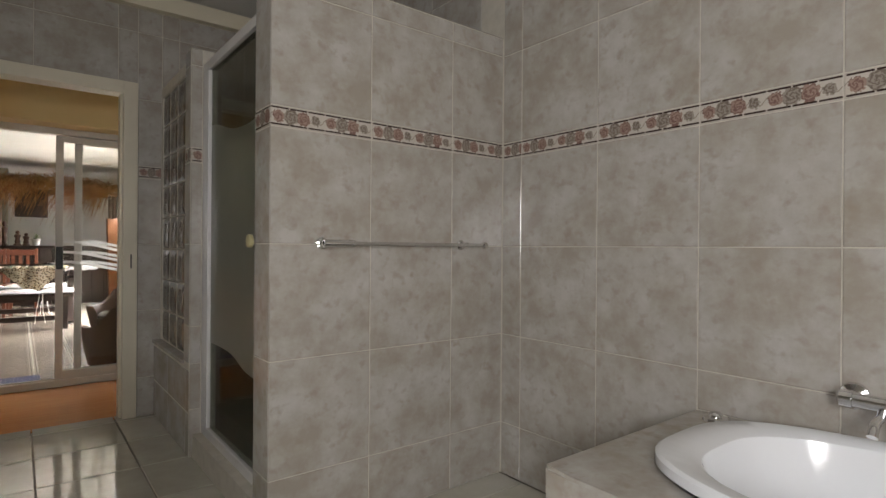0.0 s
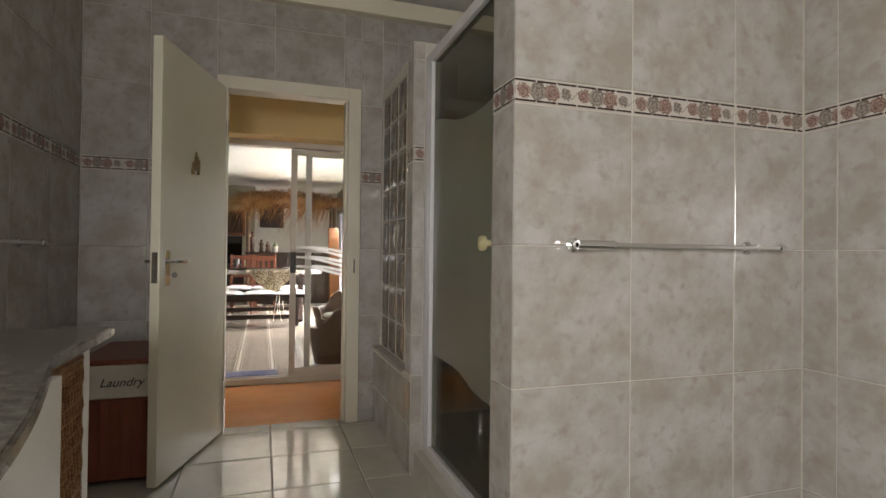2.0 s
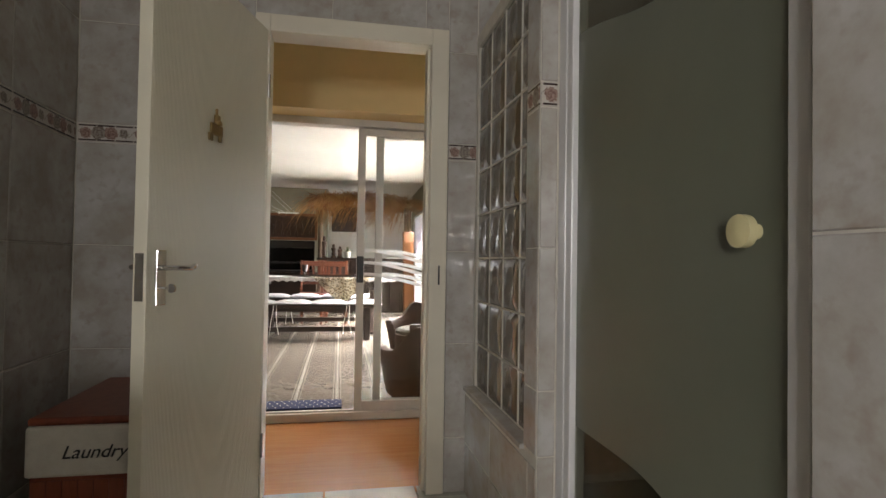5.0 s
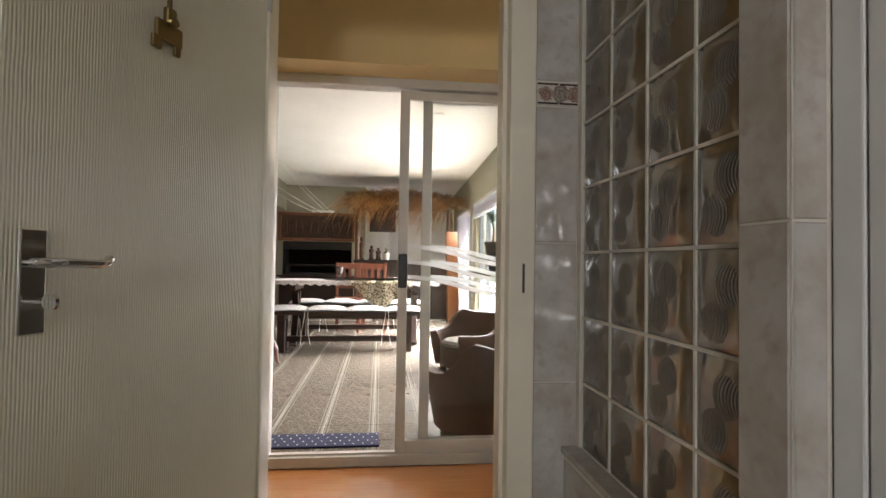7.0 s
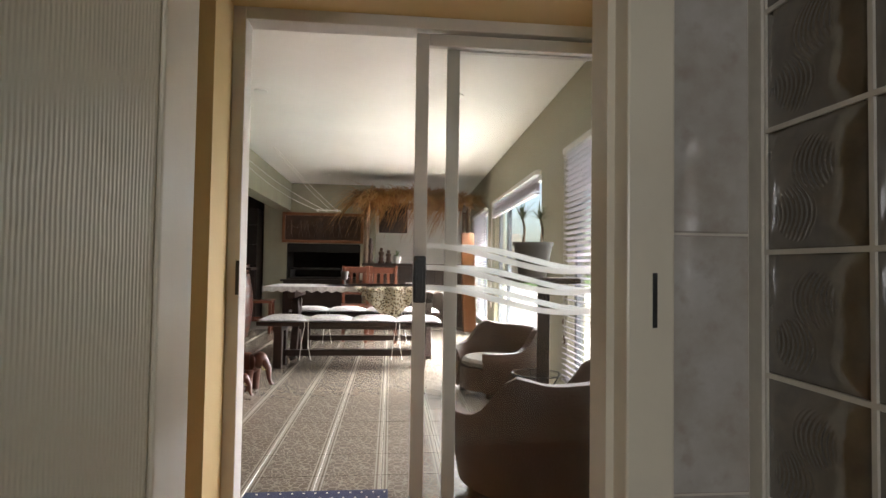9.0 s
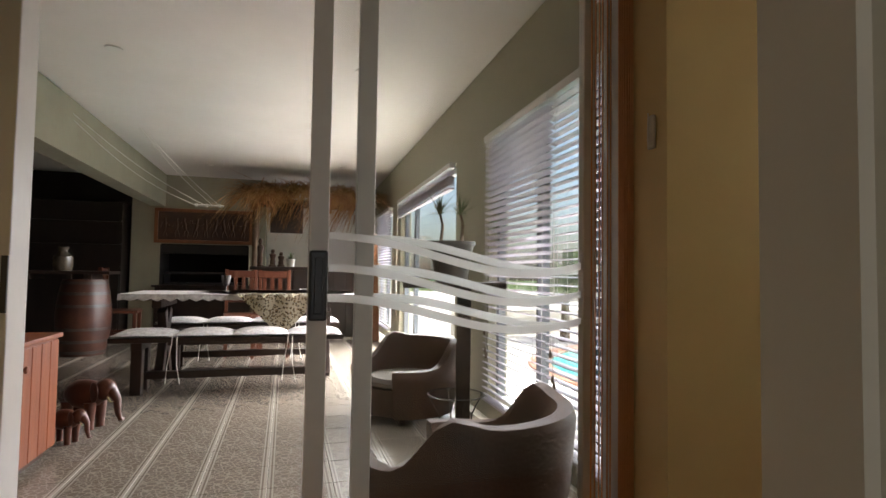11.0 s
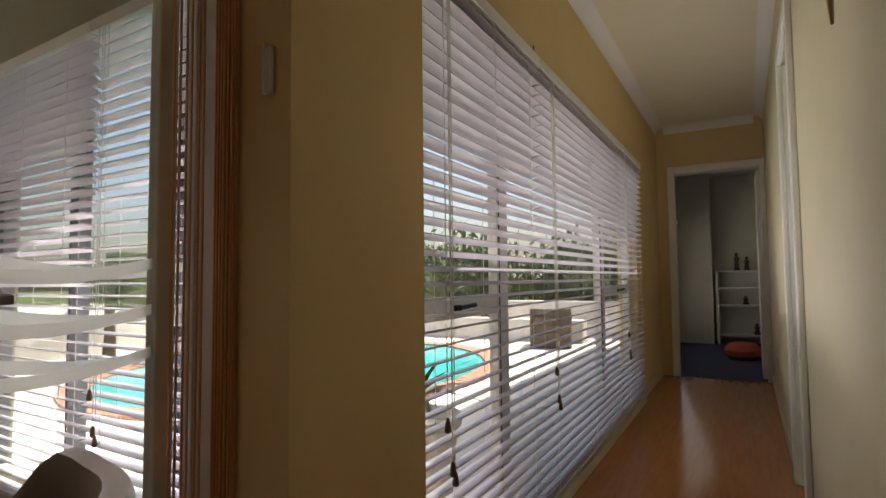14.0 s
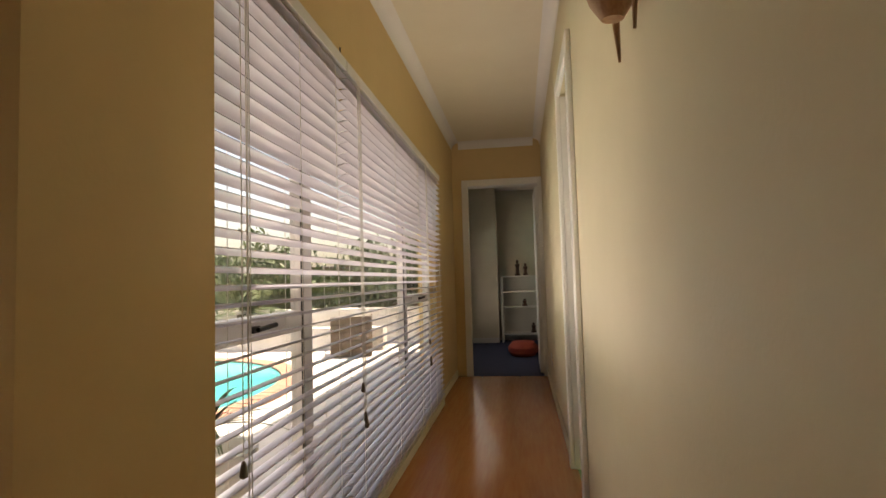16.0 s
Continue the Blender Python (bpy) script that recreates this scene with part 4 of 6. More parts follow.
def stack_blind():
    e = thing("string_curtain", "terracotta string curtain drawn aside at the sliding door", "curtain", (0.985, 4.87, 0))
    rnd = random.Random(12)
    rod = None
    spots = [(-0.012 + 0.0125 * k, 0.034 + 0.003 * (k % 2)) for k in range(6)]
    spots += [(0.084 + 0.008 * i, 0.046 - 0.0085 * j) for i in range(3) for j in range(6)]
    for x, y in spots:
        x, y = x + rnd.uniform(-0.001, 0.001), y + rnd.uniform(-0.002, 0.002)
        if rod is None:
            bm = bmesh.new()
            tube(bm, [(0, 0, 0.03), (0.001, 0, 0.9), (0, 0, 1.875)], 0.0022, 6)
            ob = part("strand", bm, M_TERRA, e, "", True)
            rod = ob.data
        else:
            ob = new("strand", rod)
            ob.parent = e
        ob.matrix_local = Matrix.Translation((x, y, 0))
    part("headrail", box(-0.05, 0.10, -0.02, 0.048, 1.875, 1.905, 0.003), M_ALU, e)
    return e


stack_blind()


def cord_switch():
    e = thing("blind_cord_cleat", "small cream plastic cleat with a cord on the painted reveal", "cord cleat", (1.088, 4.79, 1.377))
    part("plate", box(-0.012, 0, -0.012, 0.012, -0.045, 0.045, 0.004), M_LINER, e)
    bm = bmesh.new()
    tube(bm, [(-0.016, 0, 0.05), (-0.018, 0.0, -0.02), (-0.015, 0, -0.045)], 0.0018, 6)
    part("cord", bm, M_ROPE, e)


cord_switch()

SLATS = {}


def slat_mesh(w, depth=0.05):
    key = (round(w, 2), depth)
    if key not in SLATS:
        bm = bmesh.new()
        n = 6
        top, bot = [], []
        for k in range(n + 1):
            a = k / n - 0.5
            z = 0.004 * (1 - (2 * a) ** 2)
            top.append([bm.verts.new((x, a * depth, z + 0.0014)) for x in (0, w)])
            bot.append([bm.verts.new((x, a * depth, z - 0.0014)) for x in (0, w)])
        for k in range(n):
            bm.faces.new((top[k][0], top[k][1], top[k + 1][1], top[k + 1][0]))
            bm.faces.new((bot[k][0], bot[k + 1][0], bot[k + 1][1], bot[k][1]))
            for j in (0, 1):
                bm.faces.new((top[k][j], top[k + 1][j], bot[k + 1][j], bot[k][j]))
        bm.faces.new((top[0][0], bot[0][0], bot[0][1], top[0][1]))
        bm.faces.new((top[-1][0], top[-1][1], bot[-1][1], bot[-1][0]))
        bmesh.ops.recalc_face_normals(bm, faces=bm.faces[:])
        me = bpy.data.meshes.new("slat")
        bm.to_mesh(me)
        bm.free()
        me.materials.append(M_SLAT)
        me.polygons.foreach_set("use_smooth", [True] * len(me.polygons))
        me.set_sharp_from_angle(angle=radians(40))
        SLATS[key] = me
    return SLATS[key]


def venetian(m, w, z0, z1, tilt, group, label, raised=0, pitch=0.0425, cords=True, step=0):
    """A blind across x from 0 to w in the frame m; the room is on the side of -y."""
    e = new("venetian_blind")
    e.matrix_world = m
    tagged(e, label, "blind", group)
    part("headrail", box(0, w, -0.026, 0.026, z1 - 0.045, z1, 0.003), M_ALU, e)
    z = z1 - 0.075
    zs = []
    while z > z0 + 0.03:
        zs.append(z)
        z -= pitch
    if raised:
        zs = zs[:raised]
        zs += [zs[-1] - 0.008 * (k + 1) for k in range(10)]
    me = slat_mesh(w - 0.006)
    for k, z in enumerate(zs):
        ob = new("slat", me)
        ob.parent = e
        t = tilt if (not raised or k < raised) else 0
        ob.matrix_local = Matrix.Translation((0.003, 0, z)) @ Matrix.Rotation(radians(-t + 0.8 * math.sin(k * 2.3)), 4, "X")
    part("bottom_rail", box(0.003, w - 0.003, -0.025, 0.025, zs[-1] - 0.036, zs[-1] - 0.02, 0.004), M_SLAT, e)
    for x in (0.14, w / 2, w - 0.14):
        for y in (-0.027, 0.027):
            bm = bmesh.new()
            tube(bm, [(x, y, z1 - 0.045), (x, y, zs[-1] - 0.02)], 0.0011, 5)
            part("ladder_cord", bm, M_ROPE, e)
    if cords:
        for x, zz in ((0.09, 0.62), (0.115, 0.50), (0.13, 0.47)):
            bm = bmesh.new()
            tube(bm, [(x, -0.036, z1 - 0.04), (x + 0.002, -0.038, zz)], 0.0014, 5)
            c = part("pull_cord", bm, M_ROPE, e)
            bm = bmesh.new()
            lathe(bm, [(0.003, 0.02), (0.006, 0.012), (0.009, -0.008), (0.009, -0.016), (0.003, -0.02)], (x + 0.002, -0.038, zz - 0.015), 12)
            part("tassel", bm, M_TRUNK, c, "wooden cord tassel", True)
    return e


GRP = "white venetian blinds along the corridor windows"
for x0, x1, dy in ((1.555, 2.485, 0.0), (2.495, 4.07, 0.0), (4.08, 4.92, 0.0)):
    venetian(Matrix.Translation((x0, 4.768, 0)), x1 - x0, 0.07, 1.90, 13, GRP, "wide white slatted venetian blind lowered over the corridor window")


def hook():
    bm = bmesh.new()
    tube(bm, [(0, 0, 0), (0, -0.02, 0.0), (0, -0.03, 0.01), (0, -0.03, 0.05)], 0.003, 6)
    solo("wall_hook", bm, M_BAND, "small metal hook over the blind headrail", "hook", "", True, (2.49, 4.80, 1.905))


hook()


def corridor_window():
    e = tagged(new("window_1"), "white aluminium window wall facing the pool", "", "", "structure")
    y0, y1 = 4.86, 4.91
    part("sill_rail", box(1.55, 4.95, y0, y1, 0.10, 0.15, 0.003), M_ALU, e)
    part("head_rail", box(1.55, 4.95, y0, y1, 1.71, 1.76, 0.003), M_ALU, e)
    for x0, x1 in ((1.55, 1.60), (2.31, 2.39), (3.98, 4.06), (4.90, 4.95)):
        part("mullion", box(x0, x1, y0, y1, 0.15, 1.71, 0.003), M_ALU, e)
    for x in (2.39, 4.06):
        part("seal", box(x - 0.094, x - 0.084, y0 - 0.002, y0 + 0.004, 0.15, 1.71), M_DARKALU, e)
    for x0, x1 in ((1.60, 2.296), (4.06, 4.90)):
        part("transom", box(x0, x1, y0, y1, 0.86, 0.93, 0.003), M_ALU, e)
        xm = (x0 + x1) / 2
        h = part("handle", box(xm - 0.02, xm + 0.02, y0 - 0.012, y0, 0.885, 0.905, 0.002), M_BLACK, e, "black window stay handle")
        bm = bmesh.new()
        tube(bm, [(xm - 0.012, y0 - 0.02, 0.895), (xm + 0.085, y0 - 0.028, 0.902)], 0.0075, 8)
        part("lever", bm, M_BLACK, h, "", True)
    for x0, x1, z0, z1 in ((1.60, 2.296, 0.93, 1.71), (1.60, 2.296, 0.15, 0.86), (2.39, 3.966, 0.15, 1.71), (4.06, 4.90, 0.93, 1.71), (4.06, 4.90, 0.15, 0.86)):
        p = part("pane", box(x0, x1, 4.883, 4.888, z0, z1), M_GLASS, e)
        p.visible_shadow = False


corridor_window()

# cornice and skirting
def cornice(p0, p1, out, name, z=2.52, r=0.075):
    bm = bmesh.new()
    p0, p1, out = Vector(p0), Vector(p1), Vector(out)
    n = 6
    prof = [(0, 0)] + [(r * (1 - math.cos(math.pi / 2 * k / n)), -r + r * math.sin(math.pi / 2 * k / n)) for k in range(n + 1)] 
    rows = []
    for p in (p0, p1):
        rows.append([bm.verts.new((p.x + out.x * (d + 0.001), p.y + out.y * (d + 0.001), z + h - 0.001)) for d, h in prof])
    m = len(prof)
    for k in range(m):
        bm.faces.new((rows[0][k], rows[0][(k + 1) % m], rows[1][(k + 1) % m], rows[1][k]))
    bm.faces.new(rows[0])
    bm.faces.new(rows[1][::-1])
    tagged(ob_from(name, bm, M_CEIL, True), "white coved plaster cornice", "", "", "structure")


cornice((1.55, 4.80, 0), (6.28, 4.80, 0), (0, -1, 0), "cornice_north")
cornice((0.72, 3.845, 0), (6.28, 3.845, 0), (0, 1, 0), "cornice_south")
cornice((6.28, 3.92, 0), (6.28, 4.725, 0), (-1, 0, 0), "cornice_east")
cornice((-1.6, 4.74, 0), (1.55, 4.74, 0), (0, -1, 0), "cornice_north_west")
struct("skirting_south", box(0.73, 2.82, 3.8455, 3.858, 0, 0.075, 0.003), M_CREAM, "cream painted skirting")
struct("skirting_south_far", box(3.56, 6.27, 3.8455, 3.858, 0, 0.075, 0.003), M_CREAM, "cream painted skirting")
struct("skirting_north", box(4.95, 6.21, 4.786, 4.7995, 0, 0.075, 0.003), M_CREAM, "cream painted skirting")
struct("skirting_pier", box(1.09, 1.55, 4.727, 4.7395, 0, 0.075, 0.003), M_CREAM, "cream painted skirting")
struct("window_ledge", box(1.552, 4.95, 4.752, 4.7995, 0.0, 0.055, 0.004), M_CREAM, "cream painted ledge strip under the corridor window")

d2 = tagged(new("door_2"), "white painted door and frame in the corridor wall", "", "", "structure")
part("leaf", box(2.90, 3.48, 3.74, 3.775, 0.01, 2.0, 0.002), M_WHITE, d2)
for x0, x1 in ((2.82, 2.90), (3.48, 3.56)):
    part("architrave", box(x0, x1, 3.8455, 3.868, 0, 2.10, 0.005), M_WHITE, d2)
part("architrave", box(2.90, 3.48, 3.8455, 3.868, 2.02, 2.10, 0.005), M_WHITE, d2)
for x0, x1 in ((2.88, 2.90), (3.48, 3.50)):
    part("jamb", box(x0, x1, 3.73, 3.845, 0, 2.02), M_WHITE, d2)
part("stop", box(3.465, 3.48, 3.78, 3.815, 0, 2.02), M_WHITE, d2)

d3 = tagged(new("door_3"), "cream painted door frame at the corridor end", "", "", "structure")
part("architrave", box(6.255, 6.278, 4.63, 4.70, 0, 2.10, 0.005), M_WHITE, d3)
part("architrave", box(6.255, 6.278, 3.846, 3.89, 0, 2.10, 0.005), M_WHITE, d3)
part("architrave", box(6.255, 6.278, 3.89, 4.63, 2.03, 2.10, 0.005), M_WHITE, d3)
part("jamb", box(6.278, 6.41, 4.66, 4.70, 0, 2.03), M_WHITE, d3)
part("jamb", box(6.278, 6.41, 3.845, 3.865, 0, 2.03), M_WHITE, d3)
part("head", box(6.278, 6.41, 3.865, 4.66, 2.03, 2.06), M_WHITE, d3)
part("leaf", box(6.41, 7.15, 3.88, 3.92, 0.01, 2.02, 0.002), M_WHITE, d3)


def socket(at):
    e = thing("wall_socket", "white plastic wall socket near the skirting", "socket", at)
    part("plate", box(-0.035, 0.035, 0, 0.009, -0.055, 0.055, 0.003), M_WHITE, e)
    part("switch", box(-0.01, 0.01, 0.009, 0.013, 0.01, 0.035, 0.001), M_WHITE, e)


socket((5.4, 3.8455, 0.30))


def wall_carving():
    e = thing("wall_carving", "carved pale wooden animal head hung on the corridor wall", "carving", (1.53, 3.8455, 1.63))
    bm = bmesh.new()
    rings = [(0.0, -0.10, 0.012, 0.012), (0.0, -0.07, 0.026, 0.024), (0.0, -0.02, 0.038, 0.034), (0.0, 0.05, 0.050, 0.042), (0.0, 0.13, 0.062, 0.050), (0.0, 0.21, 0.058, 0.045), (0.0, 0.27, 0.03, 0.03)]
    rr = []
    for x, z, a, b in rings:
        rr.append([bm.verts.new((x + a * math.cos(2 * math.pi * k / 16), max(0.002, 0.045 + 1.5 * b * math.sin(2 * math.pi * k / 16)), z)) for k in range(16)])
    for p, q in zip(rr, rr[1:]):
        for k in range(16):
            bm.faces.new((p[k], p[(k + 1) % 16], q[(k + 1) % 16], q[k]))
    bm.faces.new(rr[0][::-1])
    bm.faces.new(rr[-1])
    bmesh.ops.transform(bm, matrix=Matrix.Diagonal((1.5, 1.2, 1.15, 1)), verts=bm.verts[:])
    part("head", bm, M_FRAMEWOOD2, e, "", True)
    for s in (-1, 1):
        bm = bmesh.new()
        tube(bm, [(s * 0.07, 0.03, 0.14), (s * 0.12, 0.03, 0.06), (s * 0.10, 0.03, -0.06), (s * 0.075, 0.03, -0.17)], 0.01, 8, True, [0.012, 0.013, 0.009, 0.003])
        part("horn", bm, M_FRAMEWOOD2, e, "", True)


M_FRAMEWOOD2 = mat("pale_carved_wood", (0.42, 0.24, 0.12), 0.5, c2=(0.30, 0.15, 0.07), scale=14, stretch=(6, 6, 1))
wall_carving()

# ---- sunroom ----


def tub_chair(name_at, rz, tall=1.0):
    e = thing("tub_chair", "worn brown leather tub armchair with a rolled back by the window", "armchair", (*name_at, 0), rz, "brown leather tub chairs")
    n = 36
    bm = bmesh.new()
    outer, inner = [], []
    for k in range(n + 1):
        a = radians(-232 + 284 * k / n)
        c, s = math.cos(a), math.sin(a)
        u = abs(k / n - 0.5) * 2
        back = 1 / (1 + math.exp((u - 0.56) * 22))
        h = (0.375 + 0.165 * back + 0.04 * math.exp(-((u - 0.46) / 0.09) ** 2)) * tall
        ro = 0.36 + 0.03 * back
        outer.append([(ro * 0.88 * c, ro * 0.88 * s, 0.05), (ro * 1.0 * c, ro * s, 0.28), (ro * 1.05 * c, ro * 1.05 * s, h - 0.03), (ro * 1.02 * c, ro * 1.02 * s, h)])
        inner.append([((ro - 0.045) * c, (ro - 0.045) * s, h), ((ro - 0.07) * c, (ro - 0.07) * s, h - 0.04), ((ro - 0.09) * c, (ro - 0.09) * s, 0.26), ((ro - 0.09) * c, (ro - 0.09) * s, 0.05)])
    cols = [[bm.verts.new(p) for p in o + i] for o, i in zip(outer, inner)]
    for a, b in zip(cols, cols[1:]):
        for j in range(7):
            bm.faces.new((a[j], b[j], b[j + 1], a[j + 1]))
        bm.faces.new((a[7], b[7], b[0], a[0]))
    bm.faces.new(cols[0])
    bm.faces.new(cols[-1][::-1])
    part("shell", bm, M_LEATHER, e, "", True)
    bm = bmesh.new()
    lathe(bm, [(0.01, 0.05), (0.27, 0.05), (0.27, 0.22), (0.01, 0.22)], (0, 0.0, 0), 28)
    part("seat_base", bm, M_LEATHER, e, "", True)
    bm = bmesh.new()
    lathe(bm, [(0.01, 0.222), (0.24, 0.222), (0.268, 0.235), (0.268, 0.26), (0.24, 0.285), (0.01, 0.29)], (0, -0.01, 0), 28)
    part("seat_cushion", bm, M_CUSHSEAT, e, "grey-beige seat cushion", True)
    for a in (45, 135, 225, 315):
        x, y = 0.25 * math.cos(radians(a)), 0.25 * math.sin(radians(a))
        part("foot", box(x - 0.02, x + 0.02, y - 0.02, y + 0.02, 0, 0.06, 0.003), M_DWOOD, e)
    return e


M_CUSHSEAT = mat("seat_cloth", (0.22, 0.19, 0.16), 0.85, c2=(0.17, 0.15, 0.12), scale=20, bump=0.2)
tub_chair((0.78, 5.46), 42)
tub_chair((0.98, 7.32), 118, 0.96)


def sun_tall_plant():
    e = thing("plant_stand", "dark wooden pedestal with a shelf top by the window", "plant stand", (1.26, 6.86, 0), -18)
    part("column", box(-0.045, 0.045, -0.045, 0.045, 0.03, 0.90, 0.004), M_DWOOD, e)
    part("top", box(-0.38, 0.26, -0.12, 0.12, 0.90, 0.94, 0.004), M_DWOOD, e)
    part("base", box(-0.14, 0.14, -0.14, 0.14, 0, 0.03, 0.004), M_DWOOD, e)
    p = thing("potted_plant", "spiky young plant in a dark tapered pot on the pedestal", "plant", (1.18, 6.88, 0.94), -18)
    bm = bmesh.new()
    lathe(bm, [(0.001, 0), (0.13, 0), (0.135, 0.02), (0.185, 0.27), (0.20, 0.27), (0.20, 0.30), (0.175, 0.30), (0.165, 0.27), (0.001, 0.26)], (0, 0, 0), 28, 0.76, 0.52, Matrix.Diagonal((1, 1, 0.86, 1)))
    part("pot", bm, M_DPOT, p, "", True)
    rnd = random.Random(5)
    for sx in (-0.07, 0.06):
        bm = bmesh.new()
        tube(bm, [(sx, 0, 0.25), (sx + 0.01, 0, 0.36), (sx - 0.01, 0.01, 0.44)], 0.01, 8, True, [0.012, 0.01, 0.008])
        st = part("stem", bm, M_TRUNK, p, "", True)
        bm = bmesh.new()
        for k in range(22):
            a = rnd.uniform(0, 6.28)
            el = rnd.uniform(0.1, 1.4)
            ln = rnd.uniform(0.12, 0.24)
            blade(bm, (sx - 0.01, 0.01, 0.43), a, el, ln, 0.008)
        part("leaves", bm, M_LEAF, st, "narrow green leaves")
    return e


def blade(bm, at, az, el, ln, w, droop=0.5, n=4):
    at = Vector(at)
    d = Vector((math.cos(az), math.sin(az), 0))
    side = Vector((-math.sin(az), math.cos(az), 0))
    prev = None
    for k in range(n + 1):
        t = k / n
        p = at + d * (ln * t * math.cos(el)) + Vector((0, 0, ln * (t * math.sin(el) - droop * t * t * 0.6)))
        ww = w * (1 - t) ** 0.7 + 0.0008
        ring = (bm.verts.new(p - side * ww), bm.verts.new(p + side * ww))
        if prev:
            bm.faces.new((prev[0], prev[1], ring[1], ring[0]))
        prev = ring


sun_tall_plant()


def wire_table():
    e = thing("wire_side_table", "thin black wire side table between the tub chairs", "side table", (1.18, 6.75, 0))
    for r, z in ((0.17, 0.26), (0.12, 0.02)):
        bm = bmesh.new()
        tube(bm, [(r * math.cos(2 * math.pi * k / 28), r * math.sin(2 * math.pi * k / 28), z) for k in range(29)], 0.005, 6)
        part("ring", bm, M_BLACK, e, "", True)
    for k in range(4):
        a = math.pi / 2 * k
        bm = bmesh.new()
        tube(bm, [(0.17 * math.cos(a), 0.17 * math.sin(a), 0.26), (0.10 * math.cos(a), 0.10 * math.sin(a), 0.13), (0.12 * math.cos(a), 0.12 * math.sin(a), 0.006)], 0.005, 6)
        part("leg", bm, M_BLACK, e, "", True)
    bm = bmesh.new()
    lathe(bm, [(0.001, 0.264), (0.165, 0.264), (0.165, 0.27), (0.001, 0.27)], (0, 0, 0), 28)
    part("top", bm, M_GLASS, e, "glass top", True)


wire_table()


def dining_table():
    e = thing("trestle_table", "heavy dark-stained wooden picnic-style dining table", "dining table", (-0.16, 9.05, 0))
    for k in range(5):
        part("top_plank", box(-1.0, 1.0, -0.40 + 0.162 * k, -0.245 + 0.162 * k, 0.73, 0.775, 0.004), M_DWOOD, e)
    for x in (-0.72, 0.72):
        part("crossbar", box(x - 0.035, x + 0.035, -0.36, 0.36, 0.66, 0.73, 0.004), M_DWOOD, e)
        for s in (-1, 1):
            bm = bmesh.new()
            bx(bm, x - 0.035, x + 0.035, -0.05, 0.05, -0.43, 0.37, None, 0.004)
            bmesh.ops.transform(bm, matrix=Matrix.Translation((0, s * 0.02, 0.345)) @ Matrix.Translation((x, 0, 0)) @ Matrix.Rotation(radians(26 * s), 4, "X") @ Matrix.Translation((-x, 0, 0)) @ Matrix.Diagonal((1, 1, 0.86, 1)), verts=bm.verts[:])
            part("leg", bm, M_DWOOD, e)
    part("stretcher", box(-0.72, 0.72, -0.03, 0.03, 0.30, 0.36, 0.004), M_DWOOD, e)


dining_table()


def bench(at, cushions=True):
    e = thing("bench", "heavy dark wooden bench beside the dining table", "bench", at, 0, "dark wooden benches")
    for y0, y1 in ((-0.17, -0.01), (0.01, 0.17)):
        part("seat_plank", box(-0.90, 0.90, y0, y1, 0.41, 0.45, 0.004), M_DWOOD, e)
    for x in (-0.70, 0.70):
        part("crossbar", box(x - 0.04, x + 0.04, -0.17, 0.17, 0.35, 0.41, 0.004), M_DWOOD, e)
        part("leg", box(x - 0.04, x + 0.04, -0.15, -0.06, 0, 0.35, 0.005), M_DWOOD, e)
        part("leg", box(x - 0.04, x + 0.04, 0.06, 0.15, 0, 0.35, 0.005), M_DWOOD, e)
    part("stretcher", box(-0.66, 0.66, -0.03, 0.03, 0.10, 0.16, 0.004), M_DWOOD, e)
    for k in range(4):
        x = -0.66 + 0.44 * k
        c = thing("seat_cushion", "thin white patterned cushion tied on the dark bench", "cushion", (at[0] + x, at[1], 0.45), 0, "cushions on the benches")
        bm = bmesh.new()
        r = bmesh.ops.create_grid(bm, x_segments=10, y_segments=8, size=1)
        top = r["verts"]
        for v in top:
            ax, ay = abs(v.co.x), abs(v.co.y)
            h = 0.042 * (1 - ax ** 4) * (1 - ay ** 4) ** 0.8 + 0.004
            v.co = Vector((v.co.x * 0.225, v.co.y * 0.19, h + 0.012))
        r2 = bmesh.ops.create_grid(bm, x_segments=1, y_segments=1, size=1)
        for v in r2["verts"]:
            v.co = Vector((v.co.x * 0.22, v.co.y * 0.185, 0.002))
        part("pad", bm, M_CUSH, c, "", True)
        if k in (1, 3):
            for s in (-0.02, 0.015):
                bm = bmesh.new()
                tube(bm, [(-0.2 + s, -0.19, 0.02), (-0.2 + s, -0.20, -0.04), (-0.21 + 2 * s, -0.20, -0.22), (-0.2 + s * 3, -0.20, -0.36)], 0.004, 5)
                part("tie", bm, M_ROPE, c)
    return e


bench((-0.24, 8.50, 0))
bench((-0.16, 9.62, 0))


